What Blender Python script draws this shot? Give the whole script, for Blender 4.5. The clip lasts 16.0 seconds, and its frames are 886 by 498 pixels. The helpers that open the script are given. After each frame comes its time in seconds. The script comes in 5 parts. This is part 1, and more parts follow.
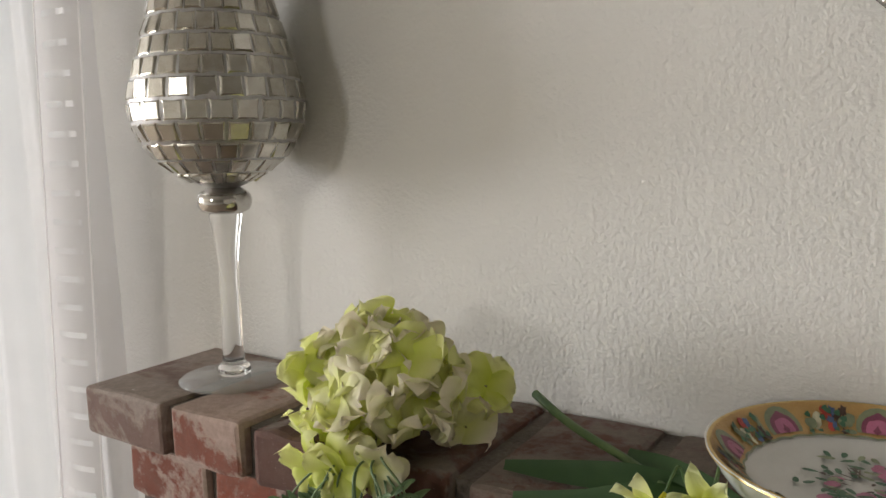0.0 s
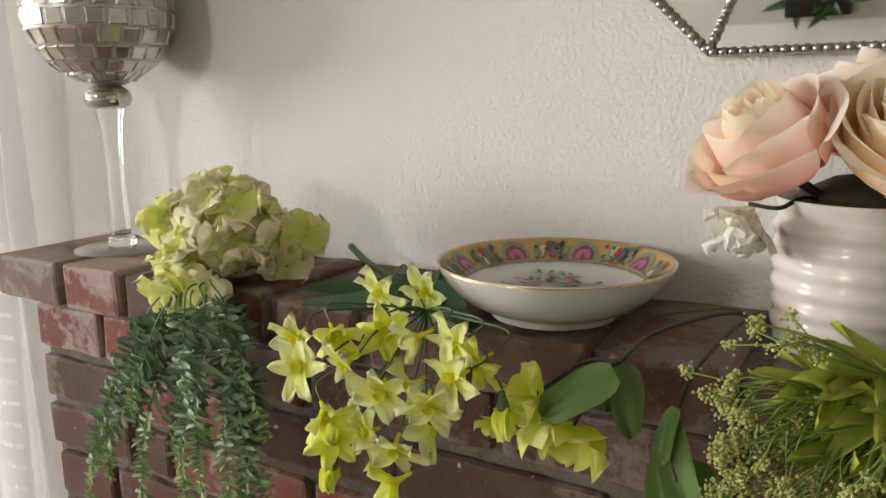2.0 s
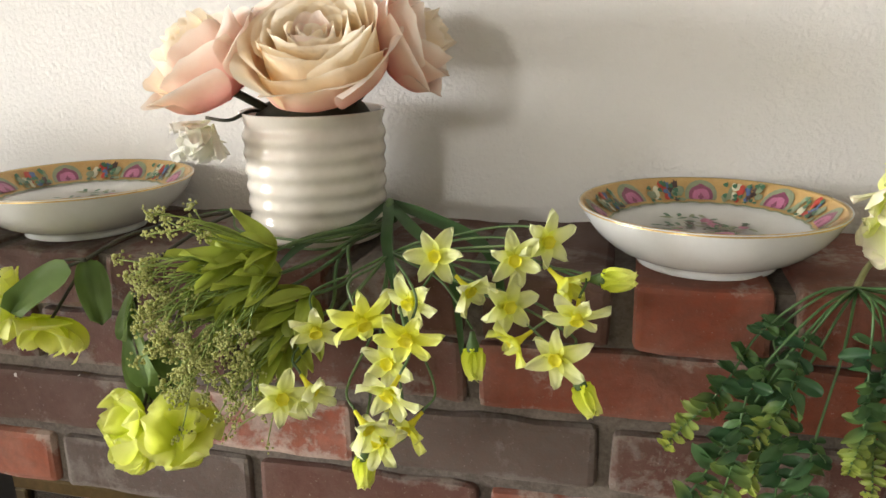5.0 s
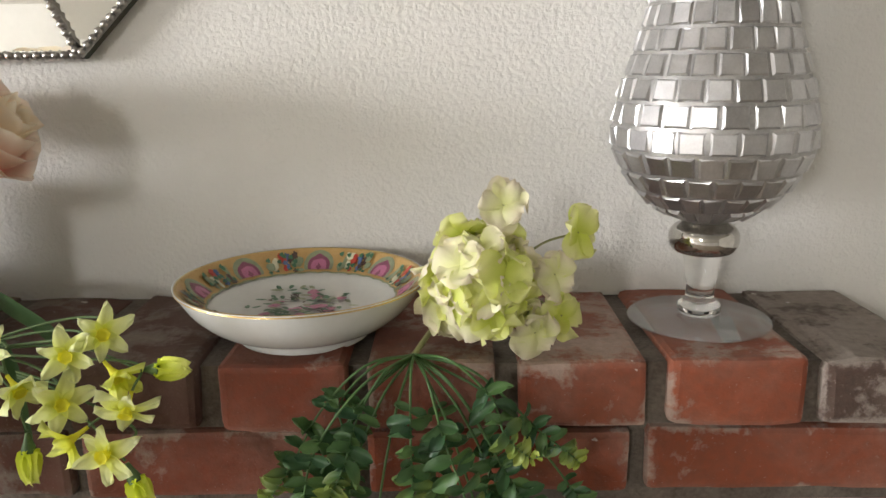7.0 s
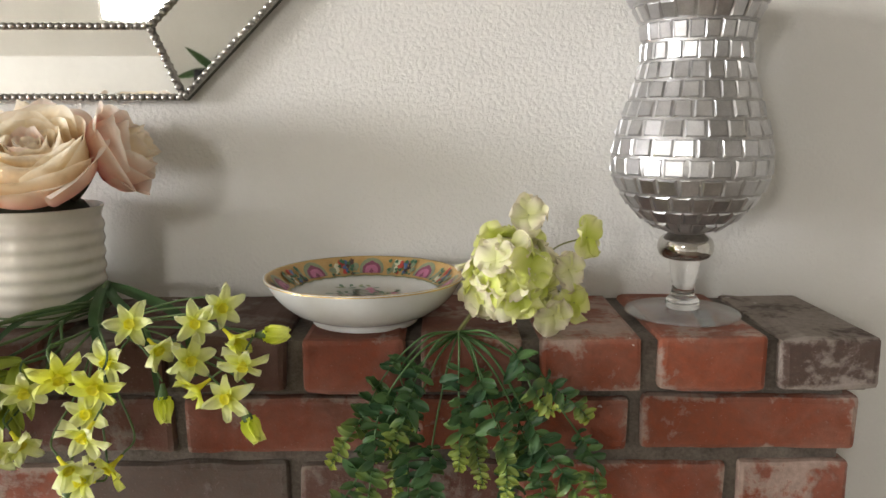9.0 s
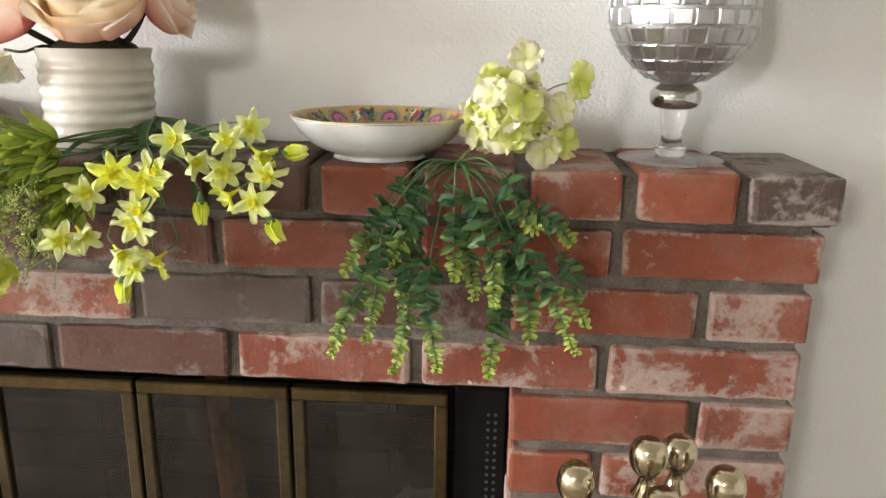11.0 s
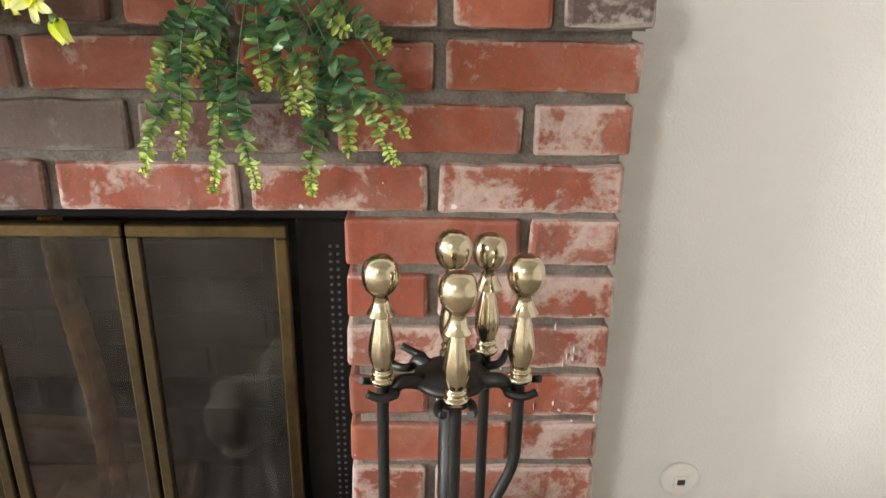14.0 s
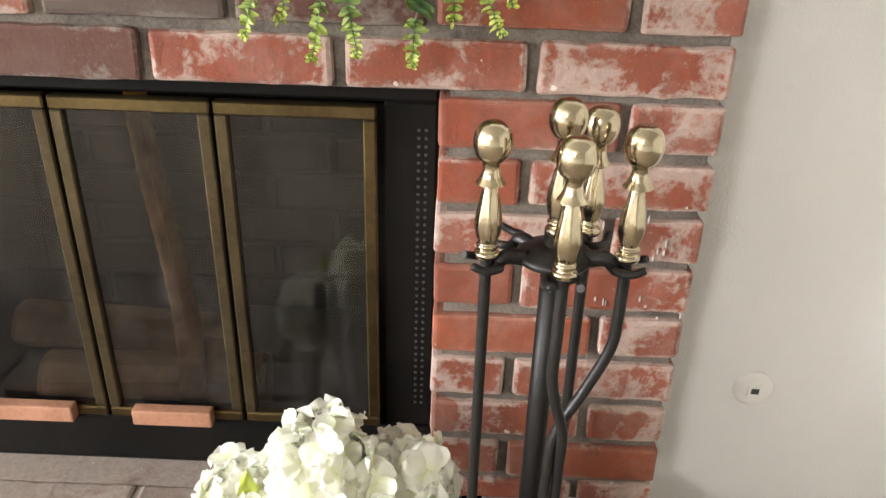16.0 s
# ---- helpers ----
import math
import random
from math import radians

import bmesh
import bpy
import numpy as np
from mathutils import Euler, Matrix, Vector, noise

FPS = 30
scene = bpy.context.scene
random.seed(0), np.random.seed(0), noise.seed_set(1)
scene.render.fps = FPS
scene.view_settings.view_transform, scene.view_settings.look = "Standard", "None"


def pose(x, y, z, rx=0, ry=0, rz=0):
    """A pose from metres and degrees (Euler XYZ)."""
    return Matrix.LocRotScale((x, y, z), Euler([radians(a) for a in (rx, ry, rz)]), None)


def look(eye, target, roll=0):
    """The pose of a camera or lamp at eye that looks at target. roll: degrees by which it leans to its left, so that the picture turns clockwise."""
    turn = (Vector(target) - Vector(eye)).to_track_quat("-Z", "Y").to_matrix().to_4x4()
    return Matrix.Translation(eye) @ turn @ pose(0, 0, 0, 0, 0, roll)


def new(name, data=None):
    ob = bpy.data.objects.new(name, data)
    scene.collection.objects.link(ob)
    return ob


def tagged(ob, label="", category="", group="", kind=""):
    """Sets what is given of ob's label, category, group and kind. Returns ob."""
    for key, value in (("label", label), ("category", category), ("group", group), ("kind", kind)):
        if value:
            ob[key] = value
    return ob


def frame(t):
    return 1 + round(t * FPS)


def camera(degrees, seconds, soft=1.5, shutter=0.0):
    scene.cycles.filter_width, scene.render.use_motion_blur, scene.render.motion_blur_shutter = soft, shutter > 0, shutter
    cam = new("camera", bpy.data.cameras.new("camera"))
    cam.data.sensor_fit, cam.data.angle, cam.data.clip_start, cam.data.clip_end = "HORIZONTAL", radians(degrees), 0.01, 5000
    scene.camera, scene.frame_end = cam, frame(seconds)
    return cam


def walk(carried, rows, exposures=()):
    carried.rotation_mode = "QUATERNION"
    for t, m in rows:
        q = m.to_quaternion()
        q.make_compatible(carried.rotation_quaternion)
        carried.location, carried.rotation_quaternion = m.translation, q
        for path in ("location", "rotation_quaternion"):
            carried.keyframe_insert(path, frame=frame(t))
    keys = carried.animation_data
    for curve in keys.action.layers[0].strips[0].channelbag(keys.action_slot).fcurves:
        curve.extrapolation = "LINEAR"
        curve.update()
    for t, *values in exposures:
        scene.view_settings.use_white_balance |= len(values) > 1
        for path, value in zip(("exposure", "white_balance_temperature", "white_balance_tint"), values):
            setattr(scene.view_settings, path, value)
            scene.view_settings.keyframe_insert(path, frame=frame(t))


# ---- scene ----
cam = camera(60.0, 16.0)
EXPOSURES = [(0, -0.78, 6500, 10), (1, -0.64, 6500, 10), (2, -0.45, 6500, 10), (3.5, -0.10, 6500, 9), (5, 0.22, 6500, 10), (7.5, -0.06, 6450, 10), (9, -0.08, 6450, 10),
             (11.5, 0.58, 6300, 10), (14.5, 0.85, 6250, 10), (16, 0.95, 6250, 10)]
PATH = [
    (0, (0.203, -0.478, 1.445), (-0.87, 1.188, 1.174), -1.2),
    (0.5, (0.233, -0.494, 1.427), (-0.829, 1.174, 1.126), -1.2),
    (1, (0.281, -0.505, 1.411), (-0.776, 1.163, 1.097), -1.3),
    (1.5, (0.346, -0.524, 1.401), (-0.676, 1.158, 1.048), -1.0),
    (2, (0.426, -0.553, 1.388), (-0.573, 1.135, 0.996), -0.9),
    (2.5, (0.468, -0.571, 1.382), (-0.497, 1.131, 0.964), -0.4),
    (3, (0.5, -0.579, 1.367), (-0.428, 1.136, 0.922), -0.2),
    (3.5, (0.534, -0.572, 1.359), (-0.331, 1.167, 0.885), -0.3),
    (4, (0.582, -0.563, 1.359), (-0.191, 1.212, 0.857), -0.4),
    (4.5, (0.628, -0.565, 1.371), (-0.009, 1.254, 0.836), -0.8),
    (5, (0.682, -0.556, 1.381), (0.208, 1.304, 0.818), -1.1),
    (5.2, (0.699, -0.551, 1.379), (0.296, 1.327, 0.818), -0.8),
    (7.3, (0.858, -0.54, 1.416), (0.949, 1.41, 0.979), -0.1),
    (7.5, (0.858, -0.548, 1.408), (1.004, 1.413, 1.047), 0.2),
    (8, (0.86, -0.57, 1.427), (1.001, 1.398, 1.099), 0.2),
    (8.5, (0.84, -0.619, 1.423), (0.92, 1.353, 1.098), 0.1),
    (9, (0.808, -0.697, 1.403), (0.826, 1.273, 1.056), 0.0),
    (9.2, (0.801, -0.728, 1.405), (0.77, 1.234, 1.018), -0.2),
    (11.3, (0.885, -0.803, 1.322), (0.752, 1.111, 0.757), 0.5),
    (11.5, (0.901, -0.804, 1.314), (0.759, 1.103, 0.73), 0.1),
    (12, (0.929, -0.802, 1.288), (0.808, 1.094, 0.663), 0.1),
    (12.5, (0.945, -0.803, 1.265), (0.858, 1.082, 0.604), 0.3),
    (13, (0.957, -0.807, 1.247), (0.92, 1.066, 0.548), 0.6),
    (13.5, (0.974, -0.814, 1.241), (0.987, 1.048, 0.51), 0.8),
    (14, (0.98, -0.822, 1.235), (1.038, 1.03, 0.483), 1.0),
    (14.5, (0.983, -0.836, 1.225), (1.055, 1.003, 0.444), 1.2),
    (15, (0.952, -0.85, 1.213), (1.007, 0.975, 0.397), 1.4),
    (15.5, (0.928, -0.848, 1.194), (0.941, 0.958, 0.336), 1.7),
    (16, (0.913, -0.828, 1.172), (0.89, 0.955, 0.266), 1.8),
]
walk(cam, [(t, look(eye, target, roll)) for t, eye, target, roll in PATH], EXPOSURES)

# ---- world and light ----
scene.world = bpy.data.worlds.new("world")
scene.world.use_nodes = True
wn = scene.world.node_tree
sky = wn.nodes.new("ShaderNodeTexSky")
sky.sky_type, sky.sun_disc = "NISHITA", False
sky.sun_elevation, sky.sun_rotation = radians(40), radians(200)
wn.links.new(sky.outputs[0], wn.nodes["Background"].inputs[0])
wn.nodes["Background"].inputs[1].default_value = 0.15


def area_lamp(name, size_x, size_y, watts, colour, m):
    data = bpy.data.lights.new(name, "AREA")
    data.shape, data.size, data.size_y, data.energy, data.color = "RECTANGLE", size_x, size_y, watts, colour
    ob = new(name, data)
    ob.matrix_world = m
    return ob


# sky light in the openings of the side window, the rear window and the window beside the fireplace
area_lamp("side_window_daylight", 2.3, 1.5, 545, (1.0, 0.985, 0.99), look((-6.46, -2.55, 1.75), (1.0, -0.2, 1.2)))
area_lamp("rear_window_daylight", 0.44, 0.42, 32, (1.0, 0.97, 0.92), look((-0.97, -3.87, 2.17), (0.2, 0.0, 1.1)))
area_lamp("corner_window_daylight", 1.1, 1.3, 15, (0.98, 1.0, 1.0), look((-1.36, 0.215, 1.4), (-1.36, -1.0, 1.4)))


# ---- materials ----
class Mat:
    """A principled material with short calls for its nodes."""

    def __init__(self, name, rough=0.6, metal=0.0):
        self.m = bpy.data.materials.new(name)
        self.m.use_nodes = True
        self.t = self.m.node_tree
        self.b = self.t.nodes["Principled BSDF"]
        self.b.inputs["Roughness"].default_value = rough
        self.b.inputs["Metallic"].default_value = metal

    def node(self, kind, **values):
        n = self.t.nodes.new("ShaderNode" + kind)
        for k, v in values.items():
            n.inputs[k.replace("_", " ")].default_value = v
        return n

    def link(self, a, b):
        self.t.links.new(a, b)

    def noise(self, scale, detail=4.0, rough=0.55, vector=None, distort=0.0):
        n = self.node("TexNoise", Scale=scale, Detail=detail, Roughness=rough, Distortion=distort)
        self.link(vector or self.coord(), n.inputs["Vector"])
        return n.outputs["Fac"]

    def coord(self):
        return self.node("TexCoord").outputs["Object"]

    def shifted(self):
        """Object coordinates, moved by the object's own random number."""
        a = self.node("VectorMath")
        info = self.node("ObjectInfo")
        s = self.node("VectorMath")
        s.operation = "SCALE"
        s.inputs[0].default_value = (7.3, 3.1, 5.7)
        self.link(info.outputs["Random"], s.inputs["Scale"])
        self.link(self.coord(), a.inputs[0])
        self.link(s.outputs[0], a.inputs[1])
        return a.outputs[0]

    def ramp(self, fac, stops):
        r = self.node("ValToRGB")
        e = r.color_ramp.elements
        while len(e) < len(stops):
            e.new(0.5)
        for k, (p, c) in enumerate(stops):
            e[k].position, e[k].color = p, (*c, 1)
        self.link(fac, r.inputs[0])
        return r.outputs[0]

    def step(self, fac, low, high, out=1.0):
        r = self.node("MapRange")
        for k, v in enumerate((low, high, 0.0, out)):
            r.inputs[1 + k].default_value = v
        self.link(fac, r.inputs[0])
        return r.outputs[0]

    def mix(self, fac, a, b, mode="MIX"):
        n = self.t.nodes.new("ShaderNodeMix")
        n.data_type, n.blend_type = "RGBA", mode
        for sock, v in ((n.inputs[0], fac), (n.inputs[6], a), (n.inputs[7], b)):
            if isinstance(v, tuple):
                sock.default_value = (*v, 1)
            elif isinstance(v, float):
                sock.default_value = v
            else:
                self.link(v, sock)
        return n.outputs[2]

    def math(self, op, a, b):
        n = self.t.nodes.new("ShaderNodeMath")
        n.operation = op
        for sock, v in zip(n.inputs, (a, b)):
            if isinstance(v, (int, float)):
                sock.default_value = v
            else:
                self.link(v, sock)
        return n.outputs[0]

    def colour(self, c):
        if isinstance(c, tuple):
            self.b.inputs["Base Color"].default_value = (*c, 1)
        else:
            self.link(c, self.b.inputs["Base Color"])
        return self

    def rough(self, fac, low, high):
        self.link(self.scaled(fac, low, high), self.b.inputs["Roughness"])
        return self

    def scaled(self, fac, low, high):
        r = self.node("MapRange")
        for k, v in enumerate((0.3, 0.7, low, high)):
            r.inputs[1 + k].default_value = v
        self.link(fac, r.inputs[0])
        return r.outputs[0]

    def bump(self, fac, strength, distance):
        n = self.node("Bump", Strength=strength, Distance=distance)
        self.link(fac, n.inputs["Height"])
        self.link(n.outputs[0], self.b.inputs["Normal"])
        return self

    def thin(self, colour, share):
        """Lets a share of the light through, as petals, leaves and cloth do."""
        t = self.node("BsdfTranslucent")
        if isinstance(colour, tuple):
            t.inputs[0].default_value = (*colour, 1)
        else:
            self.link(colour, t.inputs[0])
        mixer = self.node("MixShader")
        mixer.inputs[0].default_value = share
        self.link(self.b.outputs[0], mixer.inputs[1])
        self.link(t.outputs[0], mixer.inputs[2])
        self.link(mixer.outputs[0], self.t.nodes["Material Output"].inputs[0])
        return self


def varied(name, c1, c2, scale, rough=0.6, metal=0.0, bump=0.15, depth=0.001, fine=None):
    """Two colours mixed by noise at two scales, with fine relief."""
    m = Mat(name, rough, metal)
    v = m.shifted()
    big, small = m.noise(scale, 4, 0.6, v), m.noise((fine or scale * 9), 5, 0.6, v)
    both = m.math("ADD", m.math("MULTIPLY", big, 0.65), m.math("MULTIPLY", small, 0.35))
    m.colour(m.mix(m.step(both, 0.38, 0.62), c1, c2))
    m.rough(small, rough * 0.85, min(1.0, rough * 1.15))
    if bump:
        m.bump(both, bump, depth)
    return m.m


def plaster():
    m = Mat("textured_plaster", 0.75)
    big, blob, fine = m.noise(1.3, 3, 0.5), m.noise(210, 4, 0.55, None, 0.1), m.noise(520, 3, 0.5)
    m.colour(m.mix(m.step(big, 0.35, 0.65), (0.745, 0.735, 0.70), (0.71, 0.70, 0.665)))
    h = m.math("ADD", m.step(blob, 0.36, 0.68), m.math("MULTIPLY", fine, 0.25))
    return m.bump(h, 0.38, 0.0017).m


def brick_material(name, tones, wash, amount):
    """Fired clay with remains of white paint and mortar smears."""
    m = Mat(name, 0.85)
    v = m.shifted()
    info = m.node("ObjectInfo").outputs["Random"]
    clay = m.ramp(info, [(k / (len(tones) - 1), c) for k, c in enumerate(tones)])
    patch, fine, grit = m.noise(15, 6, 0.64, v, 0.4), m.noise(120, 5, 0.65, v), m.noise(420, 3, 0.6, v)
    broad = m.noise(9, 4, 0.6, v, 0.5)
    clay = m.mix(m.step(broad, 0.35, 0.65, 0.55), clay, m.mix(0.5, clay, (0.075, 0.045, 0.034)))
    clay = m.mix(m.step(fine, 0.35, 0.7), clay, m.mix(0.4, clay, (0.10, 0.05, 0.035)))
    gen = m.node("TexCoord").outputs["Generated"]
    sep = m.node("SeparateXYZ")
    m.link(gen, sep.inputs[0])
    dx = m.math("ABSOLUTE", m.math("SUBTRACT", sep.outputs[0], 0.5), 0)
    dz = m.math("ABSOLUTE", m.math("SUBTRACT", sep.outputs[2], 0.5), 0)
    edge = m.math("MAXIMUM", m.step(dx, 0.44, 0.5), m.step(dz, 0.33, 0.5))
    level = m.math("ADD", m.math("ADD", patch, m.math("MULTIPLY", edge, 0.14)), m.math("MULTIPLY", m.math("SUBTRACT", fine, 0.5), 0.34))
    level = m.math("ADD", level, m.math("MULTIPLY", m.math("SUBTRACT", m.math("FRACT", m.math("MULTIPLY", info, 17.3), 0), 0.5), 0.12))
    mask = m.step(level, amount, amount + 0.10, 0.8)
    pale = m.mix(m.step(fine, 0.35, 0.65), wash, tuple(c * 0.72 for c in wash))
    # a thin lime haze, stronger at the arrises, under the harder paint remains
    haze = m.step(m.math("ADD", m.noise(13, 5, 0.6, v, 0.4), m.math("MULTIPLY", edge, 0.16)), 0.45, 0.80, 0.42)
    colour = m.mix(haze, clay, m.mix(0.35, pale, clay))
    colour = m.mix(mask, colour, pale)
    colour = m.mix(m.step(grit, 0.66, 0.74, 0.4), colour, (0.42, 0.36, 0.32))
    spot = m.noise(75, 2, 0.4, v)
    colour = m.mix(m.step(spot, 0.765, 0.785, 0.7), colour, (0.66, 0.62, 0.57))
    m.colour(colour)
    h = m.math("ADD", m.math("MULTIPLY", fine, 0.6), m.math("ADD", m.math("MULTIPLY", mask, 0.35), m.math("MULTIPLY", grit, 0.25)))
    return m.bump(h, 0.6, 0.0022).m


def petal_material(name, stops, share=0.35, vein=0.35):
    """Cloth petal: colour runs from the base to the rim, with faint veins."""
    m = Mat(name, 0.65)
    uv = m.node("TexCoord").outputs["UV"]
    sep = m.node("SeparateXYZ")
    m.link(uv, sep.inputs[0])
    cloud = m.noise(60, 4, 0.6, m.shifted())
    run = m.math("ADD", sep.outputs[1], m.math("MULTIPLY", m.math("SUBTRACT", cloud, 0.5), 0.35))
    c = m.ramp(run, stops)
    wave = m.node("TexWave", Scale=9.0, Distortion=1.5, Detail=2.0)
    m.link(uv, wave.inputs["Vector"])
    info = m.node("ObjectInfo").outputs["Random"]
    c = m.mix(m.math("MULTIPLY", info, 0.14), c, tuple(x * 0.72 for x in stops[0][1]))
    m.colour(c)
    m.bump(m.math("ADD", m.math("MULTIPLY", wave.outputs["Fac"], 0.12), cloud), vein, 0.0005)
    return m.thin(c, share).m


def leaf_material(name, dark, light, tip, rough=0.42, share=0.25):
    m = Mat(name, rough)
    uv = m.node("TexCoord").outputs["UV"]
    sep = m.node("SeparateXYZ")
    m.link(uv, sep.inputs[0])
    isle = m.node("NewGeometry").outputs["Random Per Island"]
    cloud = m.noise(45, 4, 0.6, m.shifted())
    c = m.mix(m.step(m.math("ADD", m.math("MULTIPLY", isle, 0.7), m.math("MULTIPLY", cloud, 0.6)), 0.25, 0.95), dark, light)
    c = m.mix(m.step(sep.outputs[1], 0.30, 0.80, 0.85), c, tip)
    m.colour(c)
    m.bump(m.noise(160, 3, 0.5, m.shifted()), 0.3, 0.0006)
    return m.thin(c, share).m


def glass_material(name, tint=(1, 1, 1), rough=0.03):
    m = Mat(name, rough)
    m.colour(tint)
    m.b.inputs["Transmission Weight"].default_value = 1.0
    m.b.inputs["IOR"].default_value = 1.48
    m.bump(m.noise(30, 2), 0.05, 0.0006)
    return m.m


PLASTER = plaster()
CEILING = varied("ceiling_paint", (0.60, 0.585, 0.54), (0.56, 0.545, 0.50), 3, 0.85, bump=0.3, depth=0.002, fine=120)
OLIVE_PAINT = varied("greige_wall_paint", (0.54, 0.52, 0.47), (0.50, 0.48, 0.43), 2, 0.8, bump=0.3, depth=0.002, fine=120)
FLOOR = varied("beige_carpet", (0.30, 0.25, 0.20), (0.24, 0.20, 0.155), 4, 0.95, bump=0.3, depth=0.003, fine=300)
WHITE_PAINT = varied("white_gloss_paint", (0.80, 0.79, 0.76), (0.74, 0.73, 0.70), 3, 0.4, bump=0.08)
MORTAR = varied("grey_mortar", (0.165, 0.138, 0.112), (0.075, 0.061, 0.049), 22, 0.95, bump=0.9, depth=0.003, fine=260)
PALE_MORTAR = varied("pale_mortar", (0.62, 0.56, 0.5), (0.42, 0.37, 0.32), 30, 0.95, bump=0.7, depth=0.003, fine=260)
WASH = (0.44, 0.342, 0.285)
RED_BRICK = brick_material("red_brick", [(0.225, 0.044, 0.0145), (0.275, 0.060, 0.019), (0.195, 0.039, 0.014), (0.25, 0.053, 0.017)], WASH, 0.62)
WORN_BRICK = brick_material("worn_red_brick", [(0.215, 0.044, 0.017), (0.245, 0.053, 0.019), (0.175, 0.038, 0.017)], (0.46, 0.358, 0.302), 0.495)
# maroon clay, darkened so that the colour carries shade from the mantel overhang
SHADED_MAROON_BRICK = brick_material("shaded_maroon_brick", [(0.080, 0.025, 0.015), (0.105, 0.031, 0.016), (0.062, 0.024, 0.016)], (0.22, 0.18, 0.15), 0.58)
# truly grey-brown bricks, toned down further for the shade under the cap
SHADED_GREY_BRICK = brick_material("shaded_grey_brown_brick", [(0.062, 0.046, 0.038), (0.080, 0.060, 0.048)], (0.18, 0.152, 0.13), 0.56)
BROWN_BRICK = brick_material("dark_brown_brick", [(0.058, 0.038, 0.030), (0.07, 0.045, 0.034)], (0.34, 0.29, 0.25), 0.49)
HEARTH_BRICK = brick_material("hearth_brick", [(0.205, 0.128, 0.102), (0.245, 0.165, 0.134), (0.178, 0.108, 0.086)], (0.35, 0.29, 0.25), 0.5)
SOOT = varied("sooty_firebrick", (0.010, 0.0085, 0.0075), (0.022, 0.0185, 0.0155), 9, 0.95, bump=0.6, depth=0.003)
IRON = varied("black_iron", (0.007, 0.0065, 0.006), (0.016, 0.0145, 0.013), 30, 0.42, bump=0.35, depth=0.0008)
BLACK_METAL = varied("black_stove_metal", (0.004, 0.0035, 0.003), (0.008, 0.0068, 0.0058), 14, 0.6, bump=0.2)
for _m, _v in ((BLACK_METAL, 0.10), (IRON, 0.35)):
    _m.node_tree.nodes["Principled BSDF"].inputs["Specular IOR Level"].default_value = _v
BRASS = varied("polished_brass", (0.60, 0.53, 0.38), (0.47, 0.40, 0.27), 14, 0.17, 1.0, bump=0.05)
DULL_BRASS = varied("antique_brass", (0.13, 0.094, 0.042), (0.075, 0.053, 0.024), 12, 0.42, 1.0, bump=0.15)
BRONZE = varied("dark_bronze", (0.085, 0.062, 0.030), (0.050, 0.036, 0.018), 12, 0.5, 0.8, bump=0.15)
PEWTER = varied("pewter_bead", (0.50, 0.48, 0.455), (0.34, 0.325, 0.305), 40, 0.35, 1.0, bump=0.1)
GROUT = varied("silver_grout", (0.50, 0.495, 0.49), (0.34, 0.335, 0.33), 60, 0.4, 0.8, bump=0.5, depth=0.0008)
SILVER_TILE = varied("silvered_glass_tile", (0.62, 0.62, 0.63), (0.48, 0.48, 0.49), 60, 0.33, 1.0, bump=0.04, depth=0.0005)
CHAMPAGNE_TILE = varied("champagne_mirror_tile", (0.60, 0.58, 0.53), (0.46, 0.44, 0.39), 60, 0.22, 1.0, bump=0.04, depth=0.0006)
CLEAR_GLASS = glass_material("clear_glass")
FOOT_GLASS = glass_material("foot_glass", (0.93, 0.93, 0.92), 0.12)
FOOT_GLASS.node_tree.nodes["Principled BSDF"].inputs["Transmission Weight"].default_value = 0.78
SMOKED = varied("smoke_silvered_glass", (0.62, 0.60, 0.57), (0.48, 0.46, 0.43), 40, 0.1, 1.0, bump=0.03)
MIRROR = Mat("mirror_glass", 0.02, 1.0).colour((0.86, 0.87, 0.84)).m
CHINA = varied("glazed_white_china", (0.70, 0.71, 0.69), (0.66, 0.67, 0.65), 20, 0.12, bump=0.02)
CREAM_GLAZE = varied("cream_glazed_stoneware", (0.68, 0.645, 0.57), (0.62, 0.585, 0.51), 16, 0.07, bump=0.03)
GILT = varied("orange_gold_enamel", (0.56, 0.36, 0.14), (0.47, 0.29, 0.10), 60, 0.3, bump=0.05)
GOLD_LINE = varied("gold_line", (0.62, 0.45, 0.18), (0.5, 0.34, 0.12), 60, 0.3, 0.8, bump=0)


def enamel(name, c):
    return varied(name, c, tuple(x * 0.75 for x in c), 90, 0.3, bump=0.05)


ENAMEL = {n: enamel(n + "_enamel", c) for n, c in dict(pink=(0.52, 0.17, 0.30), rose=(0.26, 0.07, 0.13), sage=(0.28, 0.33, 0.20), green=(0.06, 0.17, 0.09),
          red=(0.52, 0.06, 0.04), blue=(0.10, 0.16, 0.32), cream=(0.75, 0.72, 0.52), brown=(0.09, 0.05, 0.04)).items()}
FOAM = varied("dark_floral_foam", (0.03, 0.035, 0.02), (0.06, 0.055, 0.03), 40, 0.95, bump=0.6, depth=0.003)
DAFF_PETAL = petal_material("daffodil_petal", [(0.0, (0.84, 0.86, 0.08)), (0.25, (0.87, 0.92, 0.28)), (1.0, (0.92, 0.95, 0.62))], 0.46)
DAFF_YELLOW = petal_material("daffodil_yellow_petal", [(0.0, (0.84, 0.84, 0.05)), (0.5, (0.86, 0.90, 0.13)), (1.0, (0.88, 0.93, 0.34))], 0.46)
DAFF_CUP = petal_material("daffodil_cup", [(0.0, (0.88, 0.84, 0.08)), (1.0, (0.92, 0.88, 0.16))], 0.5)
